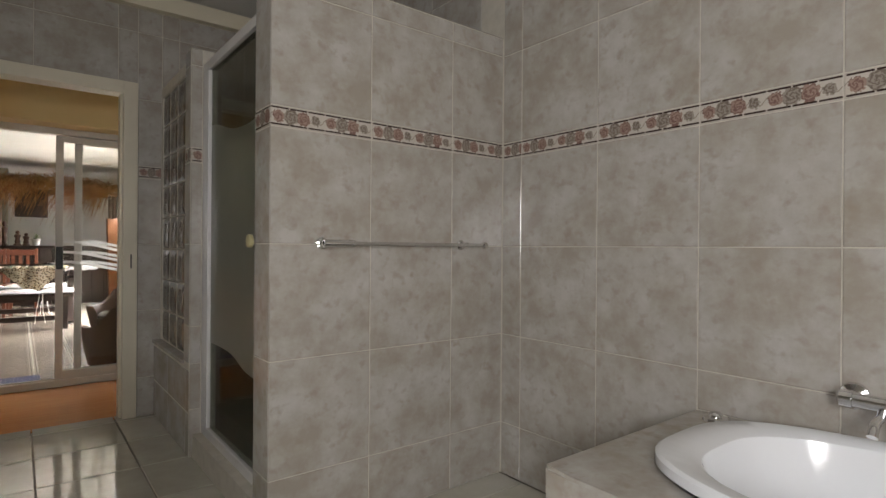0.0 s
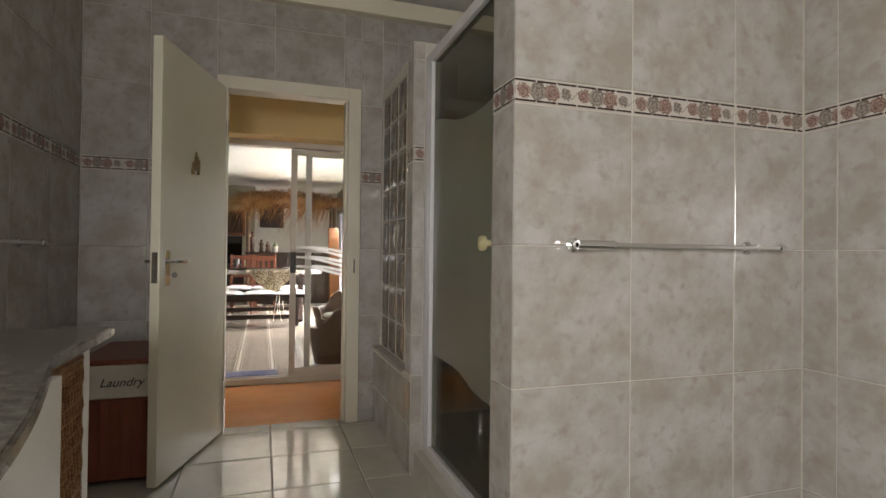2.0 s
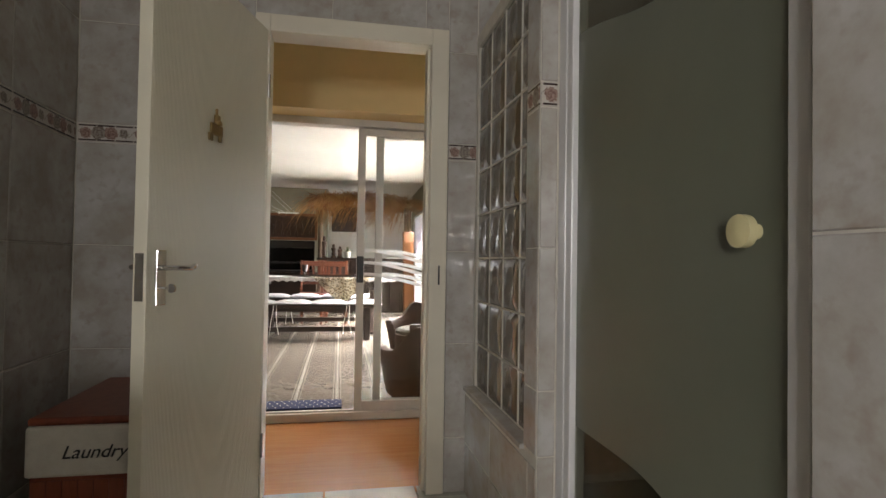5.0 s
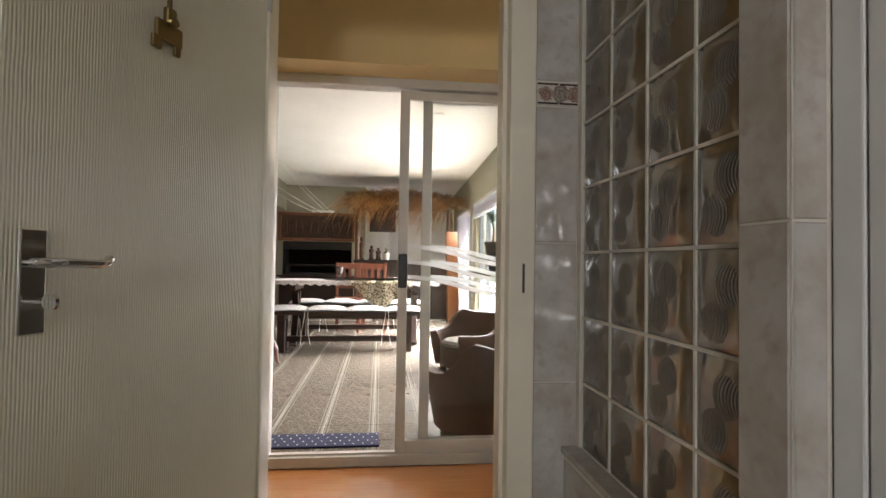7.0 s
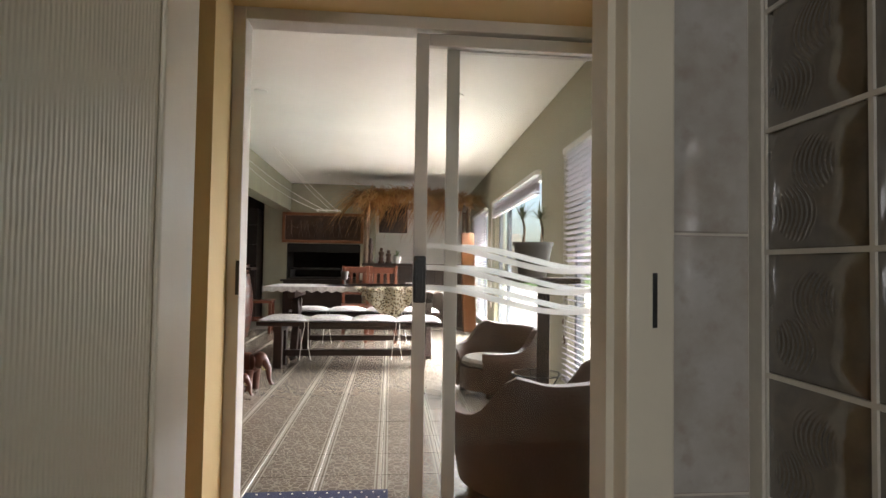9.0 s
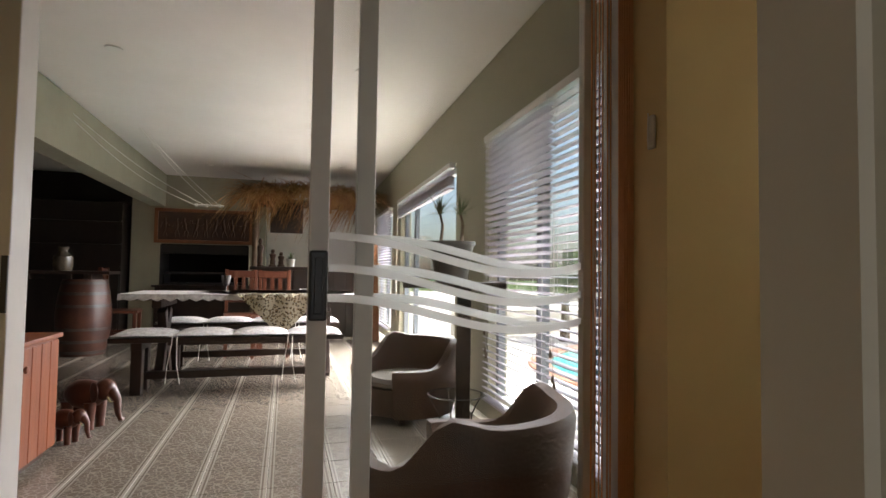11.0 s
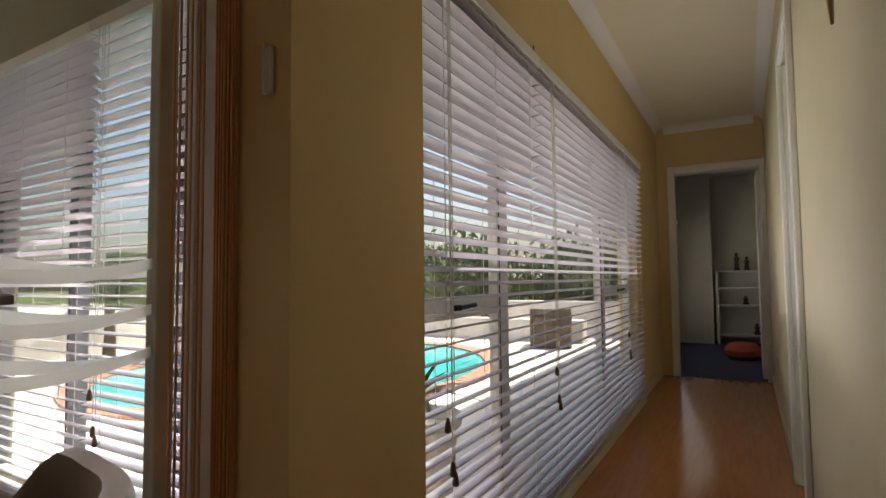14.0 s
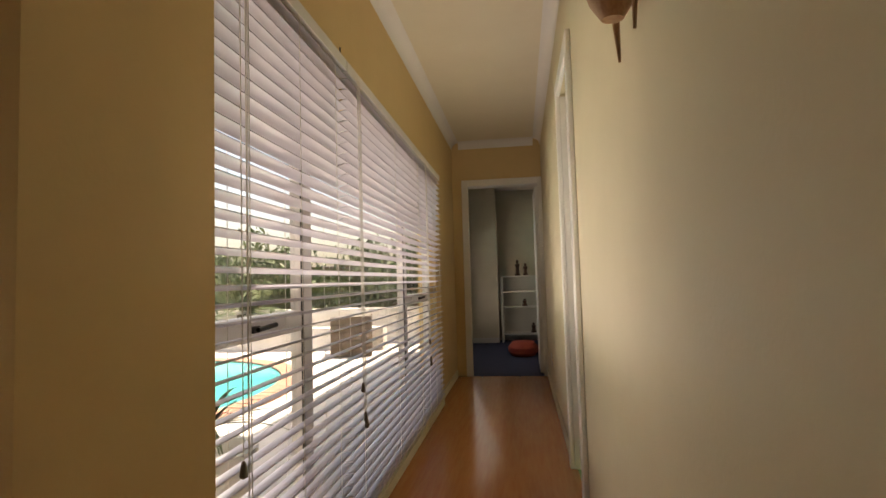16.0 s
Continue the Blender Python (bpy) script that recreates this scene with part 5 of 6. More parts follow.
def cloth():
    bm = bmesh.new()
    n = 26
    g = []
    for i in range(n + 1):
        row = []
        for j in range(n + 1):
            u, v = i / n - 0.5, j / n - 0.5
            x, y = (u - v) * 0.80, (u + v) * 0.80
            z = 0.0
            if y < -0.42:
                z = y + 0.42
                yy = -0.42 - 0.02 - 0.012 * math.sin(x * 28)
            elif y > 0.42:
                z = -(y - 0.42)
                yy = 0.44 + 0.012 * math.sin(x * 28)
            else:
                yy = y
            row.append(bm.verts.new((x, yy, 0.004 + z)))
        g.append(row)
    for i in range(n):
        for j in range(n):
            bm.faces.new((g[i][j], g[i + 1][j], g[i + 1][j + 1], g[i][j + 1]))
    bmesh.ops.solidify(bm, geom=bm.faces[:], thickness=0.003)
    solo("table_cloth", bm, M_LEOPARD, "leopard-print cloth laid cornerwise over the dark dining table", "tablecloth", "", True, (0.14, 9.03, 0.787))
    bm = bmesh.new()
    g = []
    for i in range(41):
        x = -1.0 + 2.0 * i / 40
        g.append([bm.verts.new((x, y, z)) for y, z in ((-0.435, -0.05 - 0.012 * math.sin(x * 60)), (-0.42, 0.0), (0.42, 0.0), (0.435, -0.05))])
    for a, b in zip(g, g[1:]):
        for k in range(3):
            bm.faces.new((a[k], a[k + 1], b[k + 1], b[k]))
    solo("lace_runner", bm, M_CUSH, "white lace-edged cover on the dining table", "tablecloth", "", False, (-0.16, 9.05, 0.781))


cloth()


def goblet(at):
    bm = bmesh.new()
    lathe(bm, [(0.001, 0), (0.035, 0), (0.035, 0.005), (0.008, 0.012), (0.008, 0.05), (0.034, 0.07), (0.045, 0.15), (0.042, 0.15), (0.030, 0.075), (0.001, 0.07)], (0, 0, 0), 20)
    solo("goblet", bm, M_DPOT, "dark patterned goblet on the dining table", "goblet", "", True, at)


goblet((-0.36, 8.95, 0.792))
bm = bmesh.new()
lathe(bm, [(0.001, 0), (0.07, 0), (0.085, 0.03), (0.08, 0.03), (0.065, 0.008), (0.001, 0.008)], (0, 0, 0), 20)
solo("dish", bm, M_CUSH, "small pale dish on the dining table", "dish", "", True, (0.38, 8.95, 0.792))


M_CHAIRWOOD = mat("dark_red_chair_wood", (0.075, 0.021, 0.010), 0.35, c2=(0.11, 0.034, 0.015), scale=4, stretch=(8, 8, 1))


def chair(at, rz):
    e = thing("dining_chair", "red-brown wooden dining chair with a slatted back", "chair", (*at, 0), rz, "dining chairs round the table")
    for x in (-0.19, 0.19):
        part("back_leg", box(x - 0.02, x + 0.02, 0.17, 0.21, 0, 1.0, 0.004), M_CHAIRWOOD, e)
        part("front_leg", box(x - 0.02, x + 0.02, -0.21, -0.17, 0, 0.44, 0.004), M_CHAIRWOOD, e)
        part("side_rail", box(x - 0.012, x + 0.012, -0.17, 0.17, 0.18, 0.21), M_CHAIRWOOD, e)
    part("seat", box(-0.22, 0.22, -0.22, 0.21, 0.44, 0.475, 0.008), M_CHAIRWOOD, e)
    part("top_rail", box(-0.17, 0.17, 0.175, 0.205, 0.90, 0.985, 0.006), M_CHAIRWOOD, e)
    part("mid_rail", box(-0.17, 0.17, 0.175, 0.205, 0.60, 0.64, 0.004), M_CHAIRWOOD, e)
    for x in (-0.09, 0, 0.09):
        part("back_slat", box(x - 0.022, x + 0.022, 0.183, 0.197, 0.64, 0.90), M_CHAIRWOOD, e)
    return e


chair((-1.80, 11.2), 95)
chair((0.02, 10.25), 0)
chair((-0.30, 10.42), 6)


def carved_panel():
    e = thing("relief_carving", "long carved dark wooden relief panel hung over the braai", "wall panel", (-1.12, 13.195, 1.69))
    w, h = 0.745, 0.28
    part("board", box(-w + 0.05, w - 0.05, -0.03, 0, -h + 0.05, h - 0.05), M_CARVE, e)
    for b in ((-w, w, -h, -h + 0.055), (-w, w, h - 0.055, h)):
        part("frame_rail", box(b[0], b[1], -0.055, 0, b[2], b[3], 0.006), M_FRAMEWOOD, e)
    for x in (-w, w - 0.055):
        part("frame_stile", box(x, x + 0.055, -0.055, 0, -h + 0.055, h - 0.055, 0.006), M_FRAMEWOOD, e)
    rnd = random.Random(3)
    for k in range(9):
        bm = bmesh.new()
        x = -0.58 + 0.145 * k
        hx, lean = x + rnd.uniform(-0.02, 0.02), rnd.uniform(-0.03, 0.03)
        tube(bm, [(hx, -0.032, -0.06), (hx + lean * 0.5, -0.034, 0.02), (hx + lean, -0.034, 0.08), (hx + lean, -0.034, 0.12)], 0.02, 8, True, [0.018, 0.026, 0.014, 0.020])
        for d in (-1, 1):
            tube(bm, [(hx, -0.032, -0.05), (hx + d * rnd.uniform(0.01, 0.035), -0.032, -0.11), (hx + d * rnd.uniform(0.01, 0.04), -0.032, -0.17)], 0.01, 6, True, [0.015, 0.011, 0.008])
            tube(bm, [(hx + lean * 0.6, -0.034, 0.06), (hx + d * 0.045, -0.034, rnd.uniform(0.0, 0.08)), (hx + d * 0.065, -0.034, rnd.uniform(-0.04, 0.11))], 0.008, 6)
        part("relief", bm, M_CARVE2, e, "", True)


M_CARVE2 = mat("carved_relief", (0.09, 0.045, 0.025), 0.45, c2=(0.06, 0.028, 0.016), scale=14)
carved_panel()


def braai():
    e = thing("braai_grate", "black steel braai grate and hood trim in the chimney opening", "braai", (-1.105, 13.2, 0.72))
    part("hood", box(-0.66, 0.66, 0.02, 0.06, 0.52, 0.675, 0.004), M_BLACK, e)
    part("tray", box(-0.64, 0.64, 0.05, 0.60, 0.005, 0.05, 0.004), M_BLACK, e)
    for k in range(22):
        part("bar", box(-0.6 + 0.056 * k, -0.594 + 0.056 * k, 0.08, 0.56, 0.22, 0.226), M_BLACK, e)
    part("front_bar", box(-0.62, 0.62, 0.07, 0.08, 0.19, 0.226), M_BLACK, e)
    part("rear_bar", box(-0.62, 0.62, 0.56, 0.57, 0.19, 0.226), M_BLACK, e)
    for x in (-0.62, 0.61):
        part("upright", box(x, x + 0.01, 0.07, 0.57, 0.05, 0.226), M_BLACK, e)
    s = thing("braai_surround", "dark timber surround below the braai opening", "braai", (-1.105, 13.14, 0))
    part("panel", box(-0.72, 0.72, 0.0, 0.055, 0, 0.70, 0.004), M_DWOOD, s)
    part("ledge", box(-0.76, 0.76, -0.06, 0.055, 0.70, 0.735, 0.004), M_DWOOD, s)


braai()


def airer():
    e = thing("hanging_airer", "white hanging drying frame on long cords from the ceiling", "airer", (-0.76, 10.8, 1.785))
    bm = bmesh.new()
    tube(bm, [(-0.17, 0, 0), (0.17, 0, 0)], 0.010, 8)
    part("bar", bm, M_WHITE, e, "", True)
    for x in (-0.15, -0.03, 0.12):
        part("block", box(x - 0.012, x + 0.012, -0.015, 0.015, -0.02, 0.02), M_WHITE, e)
    for x0, x1, y1, sag in ((-0.16, -1.11, -1.87, 0.14), (-0.05, -1.09, -1.85, 0.09), (0.04, -0.63, -0.75, 0.05), (0.12, -0.61, -0.72, 0.03)):
        bm = bmesh.new()
        pts = []
        for k in range(11):
            t = k / 10
            pts.append((x0 + (x1 - x0) * t, y1 * t, 0.728 * t - sag * math.sin(math.pi * t)))
        tube(bm, pts, 0.0035, 5)
        part("cord", bm, M_ROPE, e)


airer()


def tiki_bar():
    e = thing("thatched_bar", "home bar with a shaggy palm-thatch canopy on timber posts", "bar", (0.62, 12.2, 0))
    part("counter_top", box(-0.95, 0.85, -0.32, 0.32, 1.0, 1.05, 0.006), M_DWOOD, e)
    for k in range(9):
        part("front_board", box(-0.93 + 0.196 * k, -0.742 + 0.196 * k, -0.26, -0.235, 0, 1.0, 0.004), M_DWOOD, e)
    part("back_board", box(-0.93, 0.83, 0.24, 0.26, 0, 1.0), M_DWOOD, e)
    for x in (-0.90, 0.80):
        for y in (-0.28, 0.28):
            bm = bmesh.new()
            tube(bm, [(x, y, 0 if y < 0 else 0), (x + 0.01, y, 1.0), (x, y, 1.98)], 0.035, 10, True, [0.045, 0.04, 0.036])
            part("post", bm, M_TRUNK, e, "rough timber post", True)
    part("sign_board", box(-0.68, -0.22, -0.42, -0.38, 1.54, 1.99, 0.01), M_DWOOD, e, "dark hanging board")
    rnd = random.Random(8)
    bm = bmesh.new()
    for k in range(1500):
        side = rnd.random()
        x = rnd.uniform(-1.05, 0.95)
        lay = rnd.random()
        y = -0.10 - 0.45 * lay
        z = 2.20 - 0.20 * lay + rnd.uniform(-0.03, 0.05) + 0.10 * math.cos((x + 0.1) * 1.6)
        az = -math.pi / 2 + rnd.gauss(0, 0.55) + (0.9 if x > 0.8 else -0.9 if x < -0.85 else 0)
        blade(bm, (x, y, z), az, rnd.uniform(-0.3, 0.4), rnd.uniform(0.2, 0.42) * (1.7 if x < -0.7 else 1.0), 0.010, rnd.uniform(0.1, 0.9) * (1.6 if x < -0.7 else 1.0), 4)
    for k in range(600):
        x = rnd.uniform(-1.05, 0.95)
        blade(bm, (x, rnd.uniform(-0.2, 0.3), 2.16 + 0.08 * math.cos(x * 1.3)), rnd.uniform(0, 6.28), rnd.uniform(-0.2, 0.3), rnd.uniform(0.3, 0.5), 0.008, 0.6, 3)
    # long loose fronds: dark hanging ones at the wall end, pale sweeping ones at the window end
    for k in range(420):
        x = rnd.uniform(-0.75, -0.15)
        blade(bm, (x, -0.42 + rnd.uniform(-0.06, 0.06), rnd.uniform(2.12, 2.26)), math.pi + rnd.gauss(0.35, 0.45), rnd.uniform(-0.7, 0.35), rnd.uniform(0.30, 0.55), 0.011, rnd.uniform(0.7, 1.6), 5)
    for k in range(380):
        x = rnd.uniform(0.0, 0.75)
        blade(bm, (x, -0.42 + rnd.uniform(-0.06, 0.06), rnd.uniform(2.06, 2.20)), math.pi + rnd.gauss(0.5, 0.35), rnd.uniform(-0.7, 0.1), rnd.uniform(0.35, 0.62), 0.009, rnd.uniform(0.6, 1.3), 5)
    t = part("thatch", bm, M_THATCH, e, "dry orange-brown palm thatch")
    t["kind"] = "stuff"
    part("canopy_board", box(-0.98, 0.88, -0.36, 0.36, 2.0, 2.04), M_TRUNK, e)


tiki_bar()


def figurine(at, h, material, label):
    bm = bmesh.new()
    lathe(bm, [(0.001, 0), (0.055, 0), (0.055, 0.02), (0.035, 0.04), (0.042, h * 0.3), (0.03, h * 0.42), (0.045, h * 0.6), (0.05, h * 0.7), (0.018, h * 0.78), (0.032, h * 0.88), (0.02, h * 0.98), (0.001, h)], (0, 0, 0), 14, 1, 0.8)
    solo("figurine", bm, material, label, "figurine", "", True, at)


for x, h in ((-0.20, 0.42), (-0.02, 0.26), (0.10, 0.22)):
    figurine((x, 12.05, 1.05), h, M_CARVE2, "carved dark wooden figurine on the bar counter")


def table_plant(at):
    e = thing("small_potted_plant", "small leafy plant in a pale pot on the bar counter", "plant", at)
    bm = bmesh.new()
    lathe(bm, [(0.001, 0), (0.05, 0), (0.07, 0.12), (0.06, 0.12), (0.001, 0.10)], (0, 0, 0), 16)
    part("pot", bm, M_POT, e, "", True)
    bm = bmesh.new()
    rnd = random.Random(2)
    for k in range(60):
        blade(bm, (0, 0, 0.1), rnd.uniform(0, 6.28), rnd.uniform(0.2, 1.5), rnd.uniform(0.08, 0.2), 0.012, 0.5, 3)
    part("leaves", bm, M_LEAF, e)


table_plant((0.24, 12.05, 1.05))


def surf_board():
    e = thing("timber_slab", "tall rough orange-brown timber slab leaning by the far window", "timber slab", (1.38, 11.35, 0), 20)
    bm = bmesh.new()
    bx(bm, -0.11, 0.11, -0.025, 0.025, 0, 1.55, None, 0.01)
    bmesh.ops.transform(bm, matrix=Matrix.Rotation(radians(-4), 4, "X"), verts=bm.verts[:])
    part("slab", bm, M_FRAMEWOOD, e)


surf_board()


def barrel():
    e = thing("wine_barrel", "dark red oak wine barrel with metal hoops used as a stand", "barrel", (-2.05, 10.75, 0))
    prof = lambda z: 0.222 + 0.056 * math.sin(math.pi * z / 0.86)
    bm = bmesh.new()
    lathe(bm, [(0.001, 0.02)] + [(prof(z), z) for z in [0.86 * k / 14 for k in range(15)]] + [(0.001, 0.84)], (0, 0, 0), 32)
    part("cask", bm, M_BARREL, e, "", True)
    for z in (0.04, 0.16, 0.30, 0.56, 0.70, 0.82):
        bm = bmesh.new()
        lathe(bm, [(prof(z - 0.016) - 0.01, z - 0.016), (prof(z - 0.016) + 0.004, z - 0.016), (prof(z + 0.016) + 0.004, z + 0.016), (prof(z + 0.016) - 0.01, z + 0.016)], (0, 0, 0), 32)
        part("hoop", bm, M_BAND, e, "dull metal hoop", True)
    s = thing("serving_shelf", "dark wooden shelf top resting over the barrel", "shelf", (-2.20, 10.75, 0.86))
    part("board", box(-0.75, 0.45, -0.22, 0.22, 0.06, 0.095, 0.004), M_DWOOD, s)
    for x in (-0.35, 0.05, 0.25):
        part("bearer", box(x - 0.02, x + 0.02, -0.2, 0.2, 0, 0.06, 0.003), M_DWOOD, s)
    bm = bmesh.new()
    lathe(bm, [(0.001, 0), (0.09, 0), (0.105, 0.05), (0.10, 0.16), (0.05, 0.21), (0.045, 0.24), (0.06, 0.27), (0.05, 0.27), (0.001, 0.25)], (0, 0, 0), 24)
    solo("glass_jar", bm, M_GBLOCK, "round green-grey glass jar on the shelf", "jar", "", True, (-2.28, 10.74, 0.955))


barrel()


def cabinet():
    e = thing("low_cabinet", "red-brown tongue-and-groove wooden cupboard with a round knob", "cabinet", (-1.42, 6.43, 0))
    part("carcass", box(-0.3, 0.40, 0.0, 0.55, 0.04, 0.62, 0.004), M_RWOOD, e)
    part("top", box(-0.32, 0.435, -0.02, 0.57, 0.62, 0.645, 0.006), M_RWOOD, e)
    part("plinth", box(-0.28, 0.38, 0.02, 0.53, 0, 0.04), M_DWOOD, e)
    d = part("door", box(0.40, 0.418, 0.005, 0.545, 0.05, 0.615, 0.003), M_RWOOD, e)
    for k in range(5):
        part("board", box(0.4185, 0.427, 0.008 + 0.107 * k, 0.109 + 0.107 * k, 0.055, 0.61, 0.003), M_RWOOD, d)
    bm = bmesh.new()
    lathe(bm, [(0.001, 0), (0.008, 0), (0.008, 0.012), (0.018, 0.02), (0.016, 0.03), (0.001, 0.034)], (0.427, 0.10, 0.52), 16, m=Matrix.Rotation(radians(90), 4, "Y"))
    part("knob", bm, M_RWOOD, d, "", True)
    part("gallery_post", box(-0.28, -0.24, 0.02, 0.06, 0.645, 1.05, 0.003), M_RWOOD, e)


cabinet()


def elephant(at, s, rz):
    e = thing("carved_elephant", "carved red-brown wooden elephant standing on the tiled floor", "carving", at, rz, "carved wooden elephants")
    bm = bmesh.new()
    m = Matrix.Diagonal((s, s, s, 1))

    def ell(c, r):
        v = bmesh.ops.create_uvsphere(bm, u_segments=18, v_segments=12, radius=1.0)["verts"]
        bmesh.ops.transform(bm, matrix=Matrix.Translation(c) @ Matrix.Diagonal((*r, 1)), verts=v)

    ell((0, 0, 0.62), (0.42, 0.25, 0.27))
    ell((0.42, 0, 0.72), (0.20, 0.17, 0.20))
    for x in (-0.26, 0.22):
        for y in (-0.13, 0.13):
            tube(bm, [(x, y, 0), (x, y, 0.04), (x, y, 0.5)], 0.08, 12, True, [0.085, 0.075, 0.11])
    tube(bm, [(0.56, 0, 0.72), (0.68, 0, 0.55), (0.70, 0, 0.32), (0.76, 0, 0.18), (0.82, 0, 0.2)], 0.05, 10, True, [0.10, 0.075, 0.055, 0.04, 0.03])
    tube(bm, [(-0.42, 0, 0.66), (-0.47, 0, 0.45), (-0.46, 0, 0.32)], 0.015, 6)
    for y in (-1, 1):
        v = bmesh.ops.create_uvsphere(bm, u_segments=14, v_segments=8, radius=1.0)["verts"]
        bmesh.ops.transform(bm, matrix=Matrix.Translation((0.34, y * 0.19, 0.70)) @ Matrix.Rotation(radians(20 * y), 4, "Z") @ Matrix.Diagonal((0.14, 0.03, 0.19, 1)), verts=v)
    bmesh.ops.transform(bm, matrix=m, verts=bm.verts[:])
    part("body", bm, M_RWOOD2, e, "", True)
    for y in (-1, 1):
        bm = bmesh.new()
        tube(bm, [(0.52 * s, y * 0.08 * s, 0.62 * s), (0.62 * s, y * 0.10 * s, 0.52 * s), (0.70 * s, y * 0.10 * s, 0.54 * s)], 0.012 * s, 6, True, [0.02 * s, 0.016 * s, 0.004 * s])
        part("tusk", bm, M_IVORY, e, "", True)


M_RWOOD2 = mat("carved_reddish_wood", (0.06, 0.018, 0.010), 0.35, c2=(0.095, 0.03, 0.015), scale=6, bump=0.2, bscale=40)
elephant((-1.02, 7.50, 0), 0.33, -25)
elephant((-1.02, 7.18, 0), 0.21, -25)

# Recess plaster: its shadow is put into this near-black brown.
M_SHADEWALL = mat("shade_dark_plaster", (0.04, 0.032, 0.026), 0.8, c2=(0.026, 0.021, 0.017), scale=2, bump=0.1)
M_CABDARK = mat("dark_bar_cabinet_wood", (0.016, 0.010, 0.008), 0.4, c2=(0.024, 0.015, 0.011), scale=4)


def dark_dresser():
    e = thing("dark_dresser", "tall dark wooden dresser against the shadowed wall", "dresser", (-3.0, 12.9, 0))
    part("carcass", box(-1.1, 0.75, 0, 0.45, 0, 2.0, 0.006), M_CABDARK, e)
    for k in range(3):
        part("door", box(-1.08 + 0.61 * k, -0.49 + 0.61 * k, -0.02, 0, 0.05, 0.9, 0.004), M_CABDARK, e)
    for z in (1.0, 1.35, 1.7):
        part("shelf", box(-1.1, 0.75, -0.05, 0, z, z + 0.025), M_CABDARK, e)


dark_dresser()
struct("wall_dark_recess", box(-4.3, -2.2, 13.5, 13.6, 0, H_S), M_SHADEWALL, "shadowed plaster wall")

for i, (x, y) in enumerate(((-1.02, 7.77), (-0.95, 12.1), (0.69, 7.65), (0.95, 11.6), (-0.95, 9.9))):
    if i == 4:
        continue
    e = thing("downlight", "small lit recessed ceiling downlight with a white rim", "downlight", (x, y, H_S), 0, "ceiling downlights")
    bm = bmesh.new()
    lathe(bm, [(0.040, 0.004), (0.058, 0.004), (0.056, -0.005), (0.040, -0.005)], (0, 0, 0), 24)
    part("rim", bm, M_WHITE, e, "", True)
    bm = bmesh.new()
    lathe(bm, [(0.001, 0.004), (0.039, 0.004), (0.039, -0.003), (0.001, -0.003)], (0, 0, 0), 20)
    part("lens", bm, M_LIT, e, "glowing lens", True)

mt = thing("door_mat", "navy blue doormat with small pale dots inside the sliding door", "mat", (-0.17, 5.32, 0))
part("body", box(-0.31, 0.31, -0.11, 0.11, 0.0, 0.012, 0.004), M_MAT, mt)
bm = bmesh.new()
rnd = random.Random(4)
for i in range(12):
    for j in range(4):
        x, y = -0.28 + 0.05 * i + (0.025 if j % 2 else 0), -0.08 + 0.053 * j
        bx(bm, x - 0.004, x + 0.004, y - 0.004, y + 0.004, 0.0122, 0.0135)
o = part("dots", bm, M_LINER, mt, "pale woven dots")
o["kind"] = "stuff"


def sun_window(s0, s1, name, mulls, z0=0.1, z1=1.95, transom=None):
    e = tagged(new(name), "white aluminium sunroom window with clear panes", "", "", "structure")
    e.matrix_world = SK
    part("sill_rail", box(0.06, 0.11, s0, s1, z0, z0 + 0.05), M_ALU, e)
    part("head_rail", box(0.06, 0.11, s0, s1, z1 - 0.05, z1), M_ALU, e)
    xs = [s0, *mulls, s1 - 0.05]
    for s in xs:
        # Mullions of the white frame, in the copy darkened for shade.
        part("mullion", box(0.06, 0.11, s, s + 0.05, z0 + 0.05, z1 - 0.05), M_SHADEALU, e)
        part("seal", box(0.057, 0.06, s + 0.051, s + 0.063, z0 + 0.05, z1 - 0.05), M_DARKALU, e)
    if transom:
        part("transom", box(0.06, 0.11, s0 + 0.05, mulls[0], transom, transom + 0.05), M_ALU, e)
    for a, b in zip(xs, xs[1:]):
        p = part("pane", box(0.083, 0.088, a + 0.05, b, z0 + 0.05, z1 - 0.05), M_GLASS, e)
        p.visible_shadow = False


sun_window(0.12, 2.14, "window_2", [0.75, 1.4], transom=0.85)
sun_window(3.0, 5.7, "window_3", [5.0])
sun_window(6.4, 8.0, "window_4", [7.2])
G2 = "white venetian blinds along the sunroom windows"
R90 = Matrix.Rotation(radians(-90), 4, "Z")
# the room lies on the local -x side; the blind's -y side turns to face it
for s0, s1, tilt in ((0.14, 1.10, 0), (1.11, 2.10, 17)):
    venetian(SK @ Matrix.Translation((-0.035, s1, 0)) @ R90, s1 - s0, 0.14, 1.95, tilt, G2, "wide white slatted venetian blind lowered over the sunroom window")
venetian(SK @ Matrix.Translation((-0.035, 5.68, 0)) @ R90, 2.66, 0.14, 1.95, 30, G2, "white venetian blind drawn almost up at the bright sunroom window", raised=2)
venetian(SK @ Matrix.Translation((-0.035, 7.98, 0)) @ R90, 1.56, 0.14, 1.95, 13, G2, "white venetian blind lowered at the far sunroom window")

# ---- far room ----
venetian(Matrix.Translation((6.73, 4.905, 0)), 2.2, 0.28, 1.80, 13, "white venetian blind in the far room", "white venetian blind in the blue-carpeted far room")


